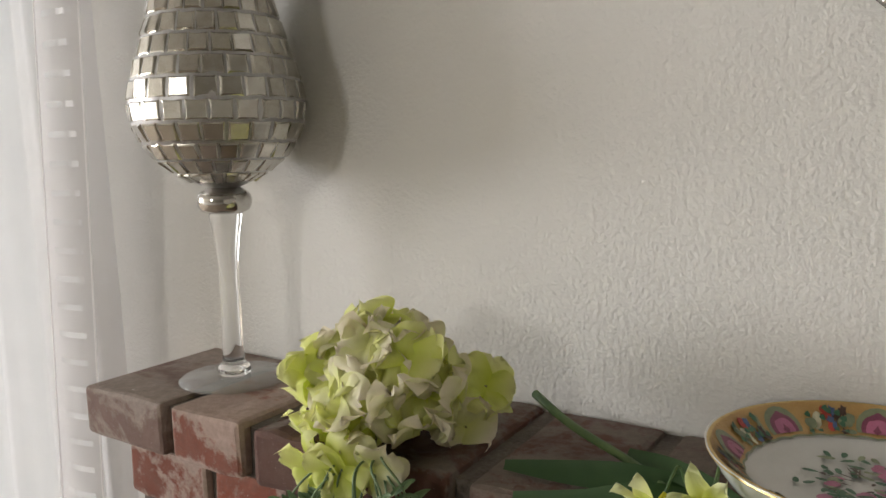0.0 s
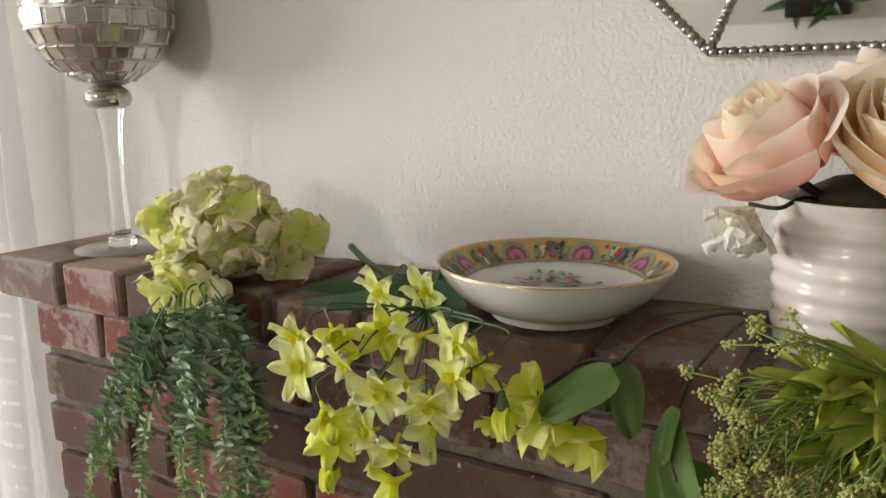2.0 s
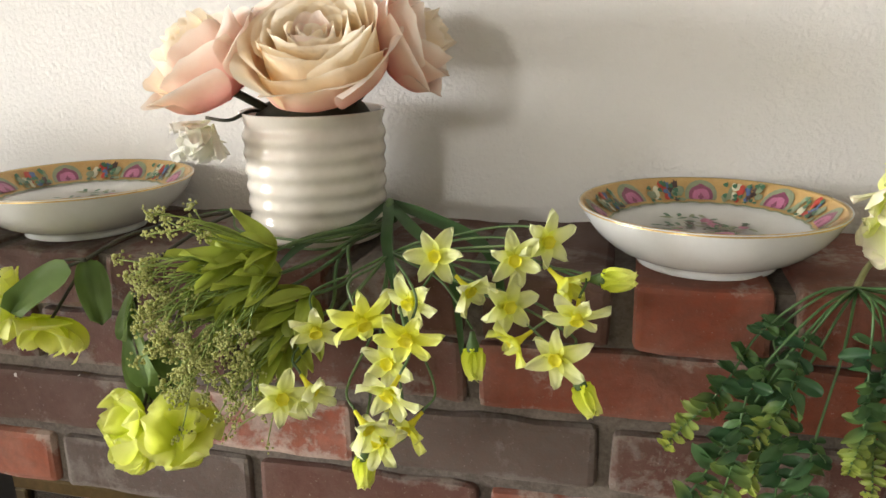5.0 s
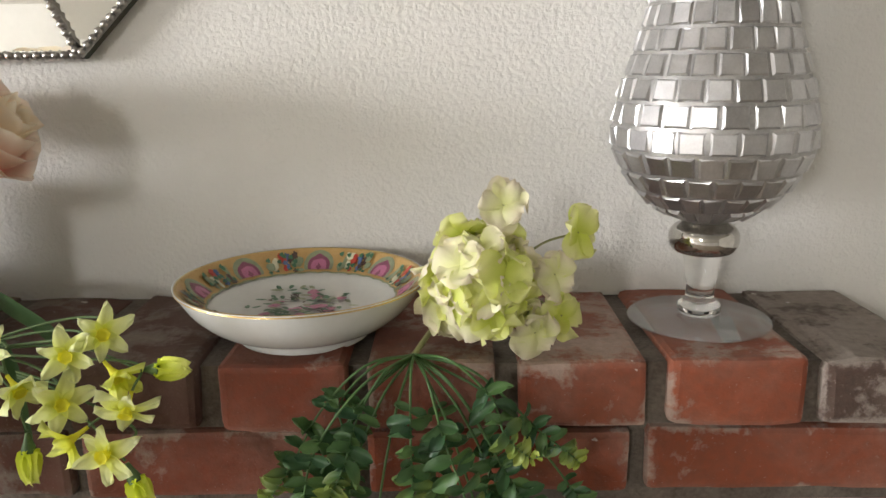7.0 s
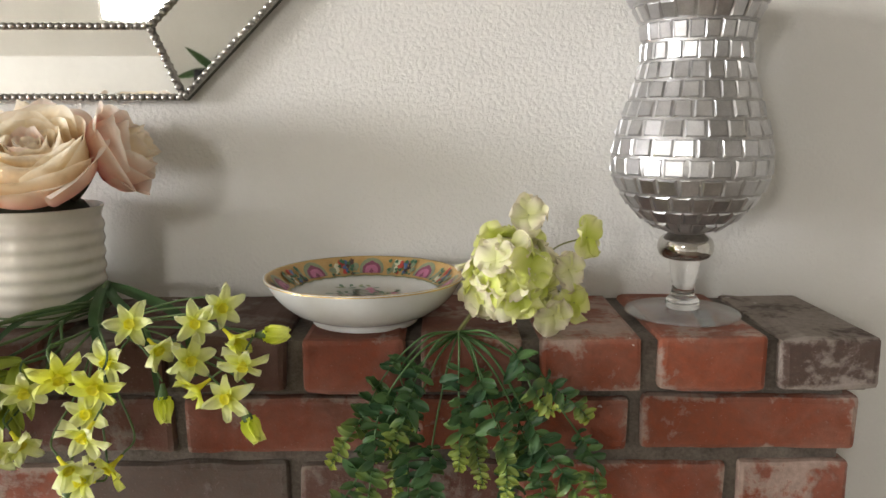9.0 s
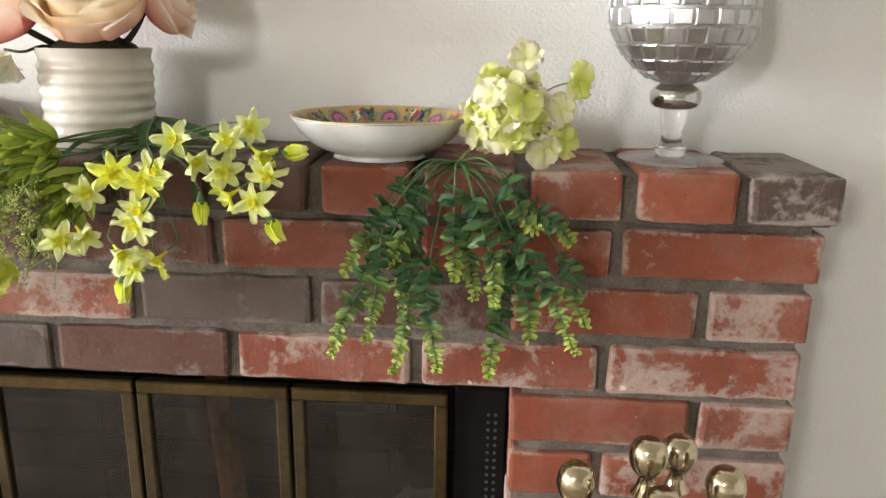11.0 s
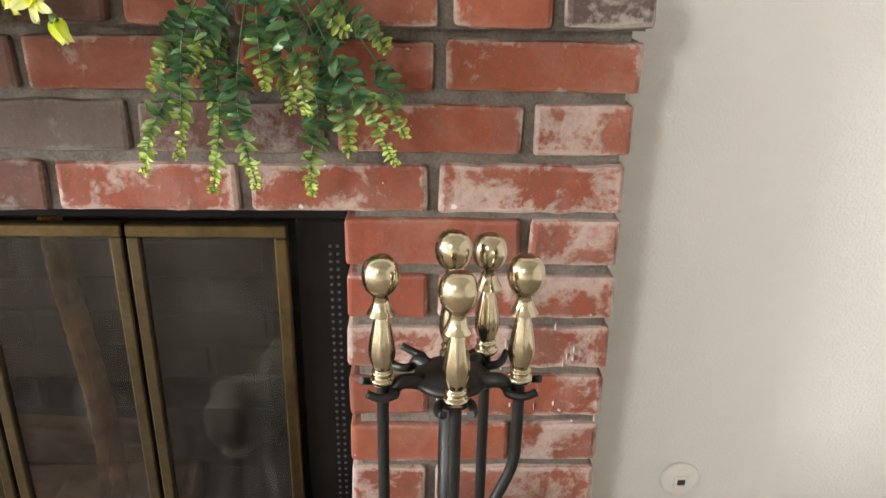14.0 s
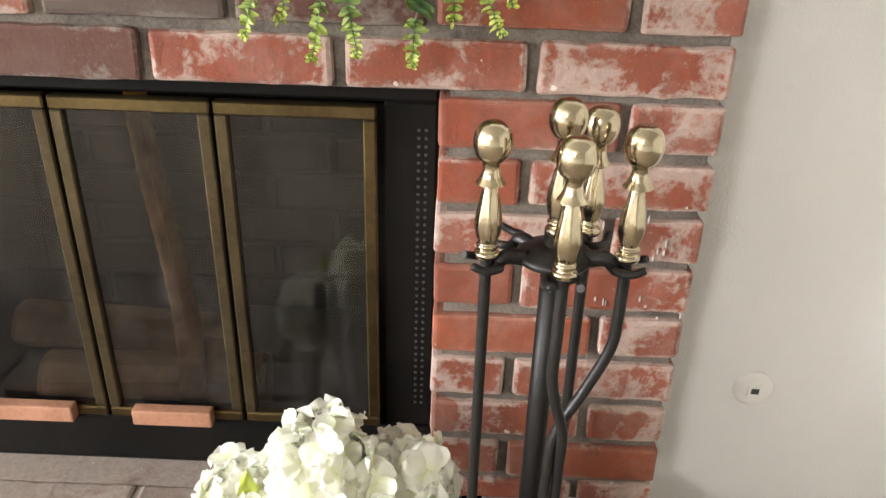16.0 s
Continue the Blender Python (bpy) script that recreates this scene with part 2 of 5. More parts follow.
LIME_PETAL = petal_material("lime_petal", [(0.0, (0.74, 0.82, 0.06)), (0.5, (0.84, 0.90, 0.14)), (1.0, (0.90, 0.93, 0.34))], 0.45)
HYDRANGEA_GREEN = petal_material("green_hydrangea_petal", [(0.0, (0.70, 0.78, 0.13)), (0.55, (0.84, 0.88, 0.32)), (1.0, (0.89, 0.89, 0.48))], 0.48)
HYDRANGEA_PINK = petal_material("blush_hydrangea_petal", [(0.0, (0.80, 0.83, 0.34)), (0.5, (0.90, 0.89, 0.58)), (1.0, (0.91, 0.83, 0.68))], 0.36)
WHITE_PETAL = petal_material("white_hydrangea_petal", [(0.0, (0.86, 0.88, 0.60)), (0.3, (0.94, 0.94, 0.82)), (1.0, (0.96, 0.95, 0.88))], 0.42)
ROSE_PETAL = petal_material("peach_rose_petal", [(0.0, (0.96, 0.56, 0.36)), (0.35, (0.98, 0.76, 0.46)), (0.75, (0.98, 0.85, 0.60)), (1.0, (0.98, 0.92, 0.78))], 0.5, 0.5)
PINK_ROSE_PETAL = petal_material("pink_rose_petal", [(0.0, (0.84, 0.24, 0.26)), (0.35, (0.97, 0.50, 0.44)), (0.7, (0.98, 0.76, 0.62)), (1.0, (0.98, 0.92, 0.82))], 0.46, 0.5)
FERN_LEAF = leaf_material("fern_leaf", (0.026, 0.088, 0.036), (0.13, 0.25, 0.075), (0.54, 0.62, 0.10), 0.38)
BLUE_FERN_LEAF = leaf_material("grey_fern_leaf", (0.085, 0.155, 0.075), (0.26, 0.37, 0.17), (0.38, 0.50, 0.15), 0.5)
OLIVE_LEAF = leaf_material("olive_leaf", (0.20, 0.27, 0.028), (0.42, 0.50, 0.06), (0.48, 0.55, 0.09), 0.5)
BROAD_LEAF = leaf_material("broad_leaf", (0.10, 0.18, 0.045), (0.17, 0.27, 0.07), (0.17, 0.27, 0.08), 0.5)
STRAP_LEAF = leaf_material("strap_leaf", (0.025, 0.07, 0.02), (0.05, 0.11, 0.03), (0.06, 0.12, 0.03), 0.5)
BUD_GREEN = leaf_material("bud_green", (0.34, 0.37, 0.10), (0.56, 0.58, 0.22), (0.60, 0.60, 0.28), 0.7)
STEM_GREEN = varied("stem_green", (0.05, 0.11, 0.035), (0.11, 0.17, 0.055), 30, 0.55, bump=0.2)
SPRAY_STEM = varied("yellow_green_stem", (0.16, 0.24, 0.04), (0.28, 0.36, 0.07), 30, 0.55, bump=0.2)
STALK = varied("pale_stalk", (0.22, 0.24, 0.09), (0.30, 0.30, 0.14), 30, 0.6, bump=0.2)
STEM_DARK = varied("dark_stem", (0.03, 0.04, 0.025), (0.07, 0.06, 0.035), 30, 0.6, bump=0.2)
SHEER = Mat("sheer_cloth", 0.9)
_weave = SHEER.mix(SHEER.step(SHEER.noise(14, 3), 0.35, 0.65), (0.86, 0.85, 0.86), (0.80, 0.79, 0.80))
SHEER = SHEER.colour(_weave).bump(SHEER.noise(900, 2), 0.2, 0.0005).thin((0.85, 0.84, 0.84), 0.55).m
_mix = SHEER.node_tree.nodes.new("ShaderNodeMixShader")
_hole = SHEER.node_tree.nodes.new("ShaderNodeBsdfTransparent")
_mix.inputs[0].default_value = 0.12
_exit = SHEER.node_tree.nodes["Material Output"].inputs[0]
SHEER.node_tree.links.new(_exit.links[0].from_socket, _mix.inputs[1])
SHEER.node_tree.links.new(_hole.outputs[0], _mix.inputs[2])
SHEER.node_tree.links.new(_mix.outputs[0], _exit)
THREAD = Mat("white_thread", 0.9)
THREAD = THREAD.colour(THREAD.mix(THREAD.step(THREAD.noise(40, 3), 0.35, 0.65), (0.93, 0.92, 0.92), (0.88, 0.87, 0.87))).thin((0.95, 0.94, 0.94), 0.6).m
SLAT = varied("white_blind_slat", (0.84, 0.83, 0.80), (0.78, 0.77, 0.74), 8, 0.4, bump=0.05)
WOOD = varied("reddish_wood", (0.40, 0.20, 0.12), (0.28, 0.13, 0.075), 18, 0.5, bump=0.2)
LOG_WOOD = varied("split_pine", (0.26, 0.175, 0.09), (0.15, 0.095, 0.047), 12, 0.8, bump=0.5, depth=0.002)
DOOR_GLASS = Mat("sooted_door_glass", 0.05)
_soot = DOOR_GLASS.noise(9, 5, 0.6, None, 0.8)
DOOR_GLASS.colour(DOOR_GLASS.mix(DOOR_GLASS.step(_soot, 0.35, 0.7), (0.68, 0.64, 0.58), (0.44, 0.41, 0.37)))
_streak = DOOR_GLASS.node("Mapping")
_streak.inputs["Scale"].default_value = (26, 26, 3.5)
DOOR_GLASS.link(DOOR_GLASS.coord(), _streak.inputs["Vector"])
# streaky film: some soot haze, and a stand-in for pale room reflections
_haze_film = DOOR_GLASS.math("MULTIPLY", DOOR_GLASS.step(DOOR_GLASS.noise(1.0, 5, 0.6, _streak.outputs[0], 0.6), 0.42, 0.72, 0.045), DOOR_GLASS.step(DOOR_GLASS.noise(6, 3), 0.35, 0.6))
DOOR_GLASS.link(DOOR_GLASS.math("SUBTRACT", 0.998, _haze_film), DOOR_GLASS.b.inputs["Transmission Weight"])
DOOR_GLASS.b.inputs["IOR"].default_value = 1.45
DOOR_GLASS.rough(_soot, 0.02, 0.07)
DOOR_GLASS = DOOR_GLASS.m
CHAIN = varied("brass_chain_mesh", (0.74, 0.50, 0.21), (0.42, 0.27, 0.10), 30, 0.45, 0.5, bump=0.4)
PLASTIC = varied("white_plastic", (0.78, 0.76, 0.71), (0.74, 0.72, 0.67), 30, 0.35, bump=0.03)
DARK_PLASTIC = varied("dark_socket", (0.03, 0.03, 0.03), (0.05, 0.05, 0.05), 30, 0.5, bump=0)
GREY_VASE = varied("grey_stoneware", (0.35, 0.33, 0.3), (0.28, 0.26, 0.24), 12, 0.5, bump=0.1)

# ---- mesh helpers ----
PLACE = {}


def thing(name, at, label, category, group="", kind=""):
    """A thing: an Empty at its base, under which its parts hang."""
    ob = new(name)
    ob.empty_display_size = 0.02
    ob.location = at
    PLACE[ob] = Matrix.Translation(at)
    return tagged(ob, label, category, group, kind)


def mesh_of(name, bm, mat, smooth=False):
    me = bpy.data.meshes.new(name)
    bm.to_mesh(me)
    bm.free()
    if smooth:
        me.polygons.foreach_set("use_smooth", [True] * len(me.polygons))
    for m in mat if isinstance(mat, (list, tuple)) else (mat,):
        me.materials.append(m)
    return me


def put(name, me, parent=None, m=None):
    """Links a mesh at the pose m in the world, under parent."""
    ob = new(name, me)
    m = Matrix() if m is None else m
    PLACE[ob] = m
    if parent:
        ob.parent = parent
        ob.matrix_basis = PLACE[parent].inverted() @ m
    else:
        ob.matrix_basis = m
    return ob


def part(name, bm, mat, parent=None, label="", smooth=False, m=None):
    return tagged(put(name, mesh_of(name, bm, mat, smooth), parent, m), label)


def box(bm, x0, x1, y0, y1, z0, z1):
    v = [bm.verts.new((x, y, z)) for x in (x0, x1) for y in (y0, y1) for z in (z0, z1)]
    return [bm.faces.new([v[i] for i in q]) for q in ((0, 1, 3, 2), (4, 6, 7, 5), (0, 4, 5, 1), (2, 3, 7, 6), (0, 2, 6, 4), (1, 5, 7, 3))]


def box_bm(*b, bevel=0.0, seg=1):
    bm = bmesh.new()
    box(bm, *b)
    if bevel:
        bmesh.ops.bevel(bm, geom=bm.edges[:], offset=bevel, segments=seg, affect="EDGES", profile=0.6)
    return bm


def lathe(profile, n=32, flute=None, bm=None, close=True):
    """Turns (radius, height) round the z axis; flute(angle, height) scales the radius."""
    bm = bm or bmesh.new()
    rings = []
    for r, z in profile:
        ring = []
        for i in range(n):
            a = 2 * math.pi * i / n
            k = flute(a, z) if flute else 1.0
            ring.append(bm.verts.new((r * k * math.cos(a), r * k * math.sin(a), z)))
        rings.append(ring)
    for a, b in zip(rings, rings[1:]):
        for i in range(n):
            bm.faces.new((a[i], a[(i + 1) % n], b[(i + 1) % n], b[i]))
    if close:
        bm.faces.new(rings[0][::-1])
        bm.faces.new(rings[-1])
    return bm


def smooth_profile(points, per=5):
    """Catmull-Rom through (radius, height) points."""
    out = []
    p = [points[0]] + list(points) + [points[-1]]
    for a, b, c, d in zip(p, p[1:], p[2:], p[3:]):
        for k in range(per):
            t = k / per
            out.append(tuple(0.5 * (2 * b[i] + (c[i] - a[i]) * t + (2 * a[i] - 5 * b[i] + 4 * c[i] - d[i]) * t * t + (3 * b[i] - a[i] - 3 * c[i] + d[i]) * t ** 3) for i in (0, 1)))
    out.append(tuple(points[-1]))
    return [(max(r, 0.0005), z) for r, z in out]


def curve_points(pts, per=6):
    pts = [Vector(p) for p in pts]
    p = [pts[0] * 2 - pts[1]] + pts + [pts[-1] * 2 - pts[-2]]
    out = []
    for a, b, c, d in zip(p, p[1:], p[2:], p[3:]):
        for k in range(per):
            t = k / per
            out.append(0.5 * (2 * b + (c - a) * t + (2 * a - 5 * b + 4 * c - d) * t * t + (3 * b - a - 3 * c + d) * t ** 3))
    return out + [pts[-1]]


def tube(bm, pts, r, n=6, taper=1.0):
    """A round bar along points, from radius r to r * taper."""
    uv = bm.loops.layers.uv.verify()
    rings = []
    up = Vector((0.31, 0.2, 0.93))
    for k, p in enumerate(pts):
        d = (pts[min(k + 1, len(pts) - 1)] - pts[max(k - 1, 0)]).normalized()
        s = d.cross(up).normalized()
        u = s.cross(d)
        q = r * (1 + (taper - 1) * k / max(1, len(pts) - 1))
        rings.append([bm.verts.new(p + q * (math.cos(2 * math.pi * i / n) * s + math.sin(2 * math.pi * i / n) * u)) for i in range(n)])
    for a, b in zip(rings, rings[1:]):
        for i in range(n):
            f = bm.faces.new((a[i], a[(i + 1) % n], b[(i + 1) % n], b[i]))
            f.smooth = True
    bm.faces.new(rings[0][::-1])
    bm.faces.new(rings[-1])


def petal(bm, length, width, cup=0.3, curl=0.2, ruffle=0.0, point=1.0, nu=4, nv=6, m=None, rng=random, vbase=0.0, vtop=1.0, neck=0.12, rag=0.0):
    """A petal or leaf that grows from the origin along +y, its inner face up; point: 1 round, 2 pointed."""
    uv = bm.loops.layers.uv.verify()
    ph = rng.uniform(0, 6.28)
    m = Matrix() if m is None else m
    grid = []
    for j in range(nv + 1):
        v = j / nv
        if point < 1.5:
            v = 1 - (1 - v) ** 1.5
            w = width * (neck + (1 - neck) * math.sin(math.pi / 2 * v / 0.52) if v < 0.52 else max(0.1, 1 - ((v - 0.52) / 0.485) ** 2.5) ** 0.42)
        else:
            w = width * (neck + (1 - neck) * math.sin(math.pi * min(1.0, v ** 0.8 * 0.97) ** 0.8)) if j < nv else width * 0.03
        row = []
        for i in range(nu + 1):
            u = 2 * i / nu - 1
            z = cup * width * u * u + curl * length * v * v
            z += ruffle * width * math.sin(ph + 5 * u + 3 * v) * v * (0.35 + abs(u))
            z += 0.7 * ruffle * width * math.sin(2 * ph + 8 * u) * v ** 3
            y = length * v * (1 - (0.05 if point < 1.5 else 0.0) * u * u * v)
            y -= rag * length * v ** 4 * abs(math.sin(ph * 3 + 4.3 * u + 1.5 * math.sin(6 * u + ph)))
            row.append((bm.verts.new(m @ Vector((w * u * 0.5, y, z))), (0.5 + 0.5 * u, vbase + (vtop - vbase) * v)))
        grid.append(row)
    for j in range(nv):
        for i in range(nu):
            c = (grid[j][i], grid[j][i + 1], grid[j + 1][i + 1], grid[j + 1][i])
            f = bm.faces.new([k[0] for k in c])
            f.smooth = True
            for loop, k in zip(f.loops, c):
                loop[uv].uv = k[1]


def aim(at, way, spin=0.0):
    """A pose at a place whose z axis points along way."""
    q = Vector(way).to_track_quat("Z", "Y").to_matrix().to_4x4()
    return Matrix.Translation(at) @ q @ Matrix.Rotation(spin, 4, "Z")

# ---- the room ----
WALL_Y, TOP_Z, HEARTH_Z = 0.147, 1.203, 0.35
ROOM = (-6.5, 3.4, -3.9, WALL_Y, 2.5)
CORNER_WINDOW = (-1.95, -0.78, 0.7, 2.1)
SIDE_WINDOW = (-3.75, -1.35, 0.95, 2.48)
REAR_WINDOW = (-1.2, -0.74, 1.95, 2.4)


def wall_with_opening(name, span, z_top, opening, to_world, label, paint=None, hollow=None):
    """A 0.14 m wall along u, with a window opening and, if asked, a hollow for the firebox."""
    (u0, u1), (a, b, c, d) = span, opening
    bm = bmesh.new()
    pieces = [(u0, a, 0, z_top), (a, b, 0, c), (a, b, d, z_top)]
    if hollow:
        e, f, g = hollow
        pieces += [(b, e, 0, z_top), (e, f, g, z_top), (f, u1, 0, z_top)]
    else:
        pieces += [(b, u1, 0, z_top)]
    for r in pieces:
        box(bm, r[0], r[1], 0, 0.14, r[2], r[3])
    bmesh.ops.remove_doubles(bm, verts=bm.verts[:], dist=0.0001)
    return tagged(part(name, bm, paint or PLASTER, None, m=to_world), label, "wall", kind="structure")


def solid(name, mat, b, label, category):
    return tagged(part(name, box_bm(*b), mat), label, category, kind="structure")


BACK = Matrix.Translation((0, WALL_Y, 0))
LEFT = Matrix.Translation((ROOM[0], 0, 0)) @ Matrix.Rotation(radians(90), 4, "Z")
REAR = Matrix.Translation((0, ROOM[2], 0)) @ Matrix.Rotation(radians(180), 4, "Z")
wall_with_opening("wall_north", (ROOM[0] - 0.14, ROOM[1] + 0.14), 2.5, CORNER_WINDOW, BACK, "off-white textured plaster wall behind the brick fireplace", None, (-0.215, 0.99, 1.045))
wall_with_opening("wall_west", (ROOM[2], WALL_Y), 2.5, SIDE_WINDOW, LEFT, "greige painted wall with a window", OLIVE_PAINT)
wall_with_opening("wall_south", (-ROOM[1] - 0.14, -ROOM[0] + 0.14), 2.5, (-REAR_WINDOW[1], -REAR_WINDOW[0], REAR_WINDOW[2], REAR_WINDOW[3]), REAR, "greige painted wall with a window", OLIVE_PAINT)
solid("wall_east", OLIVE_PAINT, (ROOM[1], ROOM[1] + 0.14, ROOM[2], WALL_Y, 0, 2.5), "plain greige painted wall", "wall")
solid("floor", FLOOR, (ROOM[0] - 0.14, ROOM[1] + 0.14, ROOM[2] - 0.14, WALL_Y + 0.14, -0.1, 0), "beige carpeted floor of the living room", "floor")
solid("ceiling", CEILING, (ROOM[0] - 0.14, ROOM[1] + 0.14, ROOM[2] - 0.14, WALL_Y + 0.14, 2.5, 2.6), "matt white painted ceiling", "ceiling")

solid("trim_dado", WHITE_PAINT, (ROOM[0], ROOM[1], ROOM[2], ROOM[2] + 0.012, 0.0, 1.07), "white painted dado on the lower rear wall", "trim")


def window(name, opening, m, label, slats):
    a, b, c, d = opening
    w = put(name, mesh_of(name, box_bm(a - 0.02, b + 0.02, -0.02, 0.0, c - 0.035, c - 0.003, bevel=0.003), WHITE_PAINT), None, m)
    tagged(w, label, "window", kind="structure")
    t = 0.045
    for r in ((a, a + t, c, d), (b - t, b, c, d), (a + t, b - t, c, c + t), (a + t, b - t, d - t, d), ((a + b - t) / 2, (a + b + t) / 2, c + t, d - t)):
        part("window_frame", box_bm(r[0] + 0.001, r[1] - 0.001, 0.08, 0.12, r[2] + 0.001, r[3] - 0.001, bevel=0.003), WHITE_PAINT, w, m=m)
    for x0, x1 in ((a + t, (a + b - t) / 2), ((a + b + t) / 2, b - t)):
        pane = part("pane", box_bm(x0, x1, 0.098, 0.102, c + t, d - t), CLEAR_GLASS, w, m=m)
        pane.visible_shadow = False
    if slats:
        blind = tagged(put("window_blind", mesh_of("head_rail", box_bm(a + 0.01, b - 0.01, 0.012, 0.05, d - 0.04, d - 0.003, bevel=0.003), WHITE_PAINT), None, m),
                       "white horizontal slatted blind let down in the window", "blind")
        me = mesh_of("slat", box_bm((a - b) / 2 + 0.012, (b - a) / 2 - 0.012, -0.012, 0.012, -0.0008, 0.0008), SLAT)
        z = d - 0.06
        while z > c + 0.03:
            put("slat", me, blind, m @ Matrix.Translation(((a + b) / 2, 0.032, z)) @ Matrix.Rotation(radians(38), 4, "X"))
            z -= 0.021
    return w


window("window_1", CORNER_WINDOW, BACK, "white-framed window beside the fireplace behind a sheer curtain", True)
window("window_2", SIDE_WINDOW, LEFT, "white-framed side window that lets daylight in", False)
window("window_3", (-REAR_WINDOW[1], -REAR_WINDOW[0], REAR_WINDOW[2], REAR_WINDOW[3]), REAR, "white-framed rear window that lets daylight in", False)


def curtain(name, x0, x1, y, z0, z1, folds, deep, label, m=None):
    """A sheer that hangs in uneven folds, on a rod."""
    c = thing(name, (x0, y, z0), label, "curtain")
    bm = bmesh.new()
    nx, nz = folds * 12, 14
    rng = random.Random(5)
    amp = [rng.uniform(0.5, 1.2) for _ in range(folds + 1)]
    rows = []
    for j in range(nz + 1):
        f = j / nz
        row = []
        for i in range(nx + 1):
            u = i / nx
            k = int(u * folds)
            wave = math.sin(2 * math.pi * u * folds) * amp[min(k, folds)] + 0.35 * math.sin(2 * math.pi * u * folds * 2.3 + 4 * f)
            x = x0 + (x1 - x0) * u + 0.02 * math.sin(3 * f + 6 * u) * (1 - f) - (0.02 + 0.02 * u) * f
            row.append(bm.verts.new((x, y + deep * wave * (1.0 - 0.35 * f), z0 + (z1 - z0) * f)))
        rows.append(row)
    for a, b in zip(rows, rows[1:]):
        for i in range(nx):
            bm.faces.new((a[i], a[i + 1], b[i + 1], b[i])).smooth = True
    part("sheer_panel", bm, SHEER, c, m=m)
    # doubled hem near the edge, with its ladder of drawn threads
    hem, edges = bmesh.new(), bmesh.new()

    def at(u, z):
        return Vector((x1 - 0.105 + 0.09 * u + 0.055 * (z - 1.2), y - 0.032 - 0.010 * math.sin(math.pi * u), z))

    levels, z = [], z0
    while z < z1 - 0.04:
        levels += [z, z + 0.0275]
        z += 0.0345
    grid = [[hem.verts.new(at(u, z)) for u in (0.0, 0.15, 0.30, 0.45, 0.60, 0.75, 0.88, 1.0)] for z in levels]
    for j, (a, b) in enumerate(zip(grid, grid[1:])):
        for i in range(7):
            if j % 2 == 0 or i in (0, 1, 6):
                hem.faces.new((a[i], a[i + 1], b[i + 1], b[i])).smooth = True
    part("hem_band", hem, SHEER, c, "doubled sheer hem with drawn-thread gaps")
    for u in (0.0, 1.0):
        tube(edges, [at(u, z0 + (z1 - z0) * j / 20) + Vector((0, -0.001, 0)) for j in range(21)], 0.0013, 5)
    part("hem_edge", edges, THREAD, c, "white sewn hem edge")
    bm = bmesh.new()
    tube(bm, [Vector((x0 - 0.05, y, z1)), Vector((x1 + 0.02, y, z1))], 0.009, 10)
    part("curtain_rod", bm, WHITE_PAINT, c, "white metal rod")
    bm = box_bm(x1 - 0.0, x1 + 0.012, y, WALL_Y, z1 - 0.012, z1 + 0.012)
    part("rod_bracket", bm, WHITE_PAINT, c)
    return c


curtain("curtain", -2.0, -0.625, 0.085, 0.02, 2.25, 13, 0.018, "white sheer curtain hanging in soft folds over the blind")

# ---- fireplace ----
fireplace = thing("fireplace", (0.36, 0.0, 0.0), "used red brick fireplace with paint remains and a corbelled brick mantel", "fireplace")
FL, FR = -0.515, 1.214          # ends of the brick front
OL, OR_, OT = -0.12, 0.893, 0.936   # the opening
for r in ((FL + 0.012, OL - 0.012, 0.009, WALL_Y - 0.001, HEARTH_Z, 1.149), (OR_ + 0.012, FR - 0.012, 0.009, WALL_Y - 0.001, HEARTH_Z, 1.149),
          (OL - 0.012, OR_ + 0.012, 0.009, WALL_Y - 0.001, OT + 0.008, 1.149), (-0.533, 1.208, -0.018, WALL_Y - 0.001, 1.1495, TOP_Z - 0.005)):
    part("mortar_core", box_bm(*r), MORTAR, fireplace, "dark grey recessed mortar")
hearth = thing("hearth", (0.36, -0.25, 0.0), "raised hearth paved with worn brown bricks", "hearth", kind="structure")
part("hearth_core", box_bm(-0.50, 1.225, -0.52, 0.0, 0, HEARTH_Z - 0.006), PALE_MORTAR, hearth)
part("hearth_sill", box_bm(OL, OR_, 0.0005, 0.0545, 0.2, HEARTH_Z - 0.002), HEARTH_BRICK, hearth)
part("firebox_floor", box_bm(OL - 0.05, OR_ + 0.05, 0.0555, 0.52, 0.2, HEARTH_Z - 0.004), SOOT, hearth)

# firebox: sooty brick lining behind the doors
lining = bmesh.new()
for r in ((OL - 0.05, OR_ + 0.05, 0.50, 0.54, HEARTH_Z, 1.0), (OL - 0.09, OL - 0.05, 0.10, 0.54, HEARTH_Z, 1.0),
          (OR_ + 0.05, OR_ + 0.09, 0.10, 0.54, HEARTH_Z, 1.0), (OL - 0.05, OR_ + 0.05, 0.10, 0.54, 1.0, 1.03)):
    box(lining, *r)
part("firebox_lining", lining, SOOT, fireplace, "sooty firebox lining")
rng = random.Random(11)
fire_brick = mesh_of("firebrick", box_bm(-0.108, 0.108, -0.006, 0.006, -0.032, 0.032, bevel=0.004), SOOT)
for k in range(9):
    for i in range(5):
        x = OL + 0.02 + (0.11 if k % 2 else 0.0) + 0.226 * i
        if x < OR_:
            put("firebrick", fire_brick, fireplace, Matrix.Translation((x, 0.497, HEARTH_Z + 0.04 + 0.073 * k)))


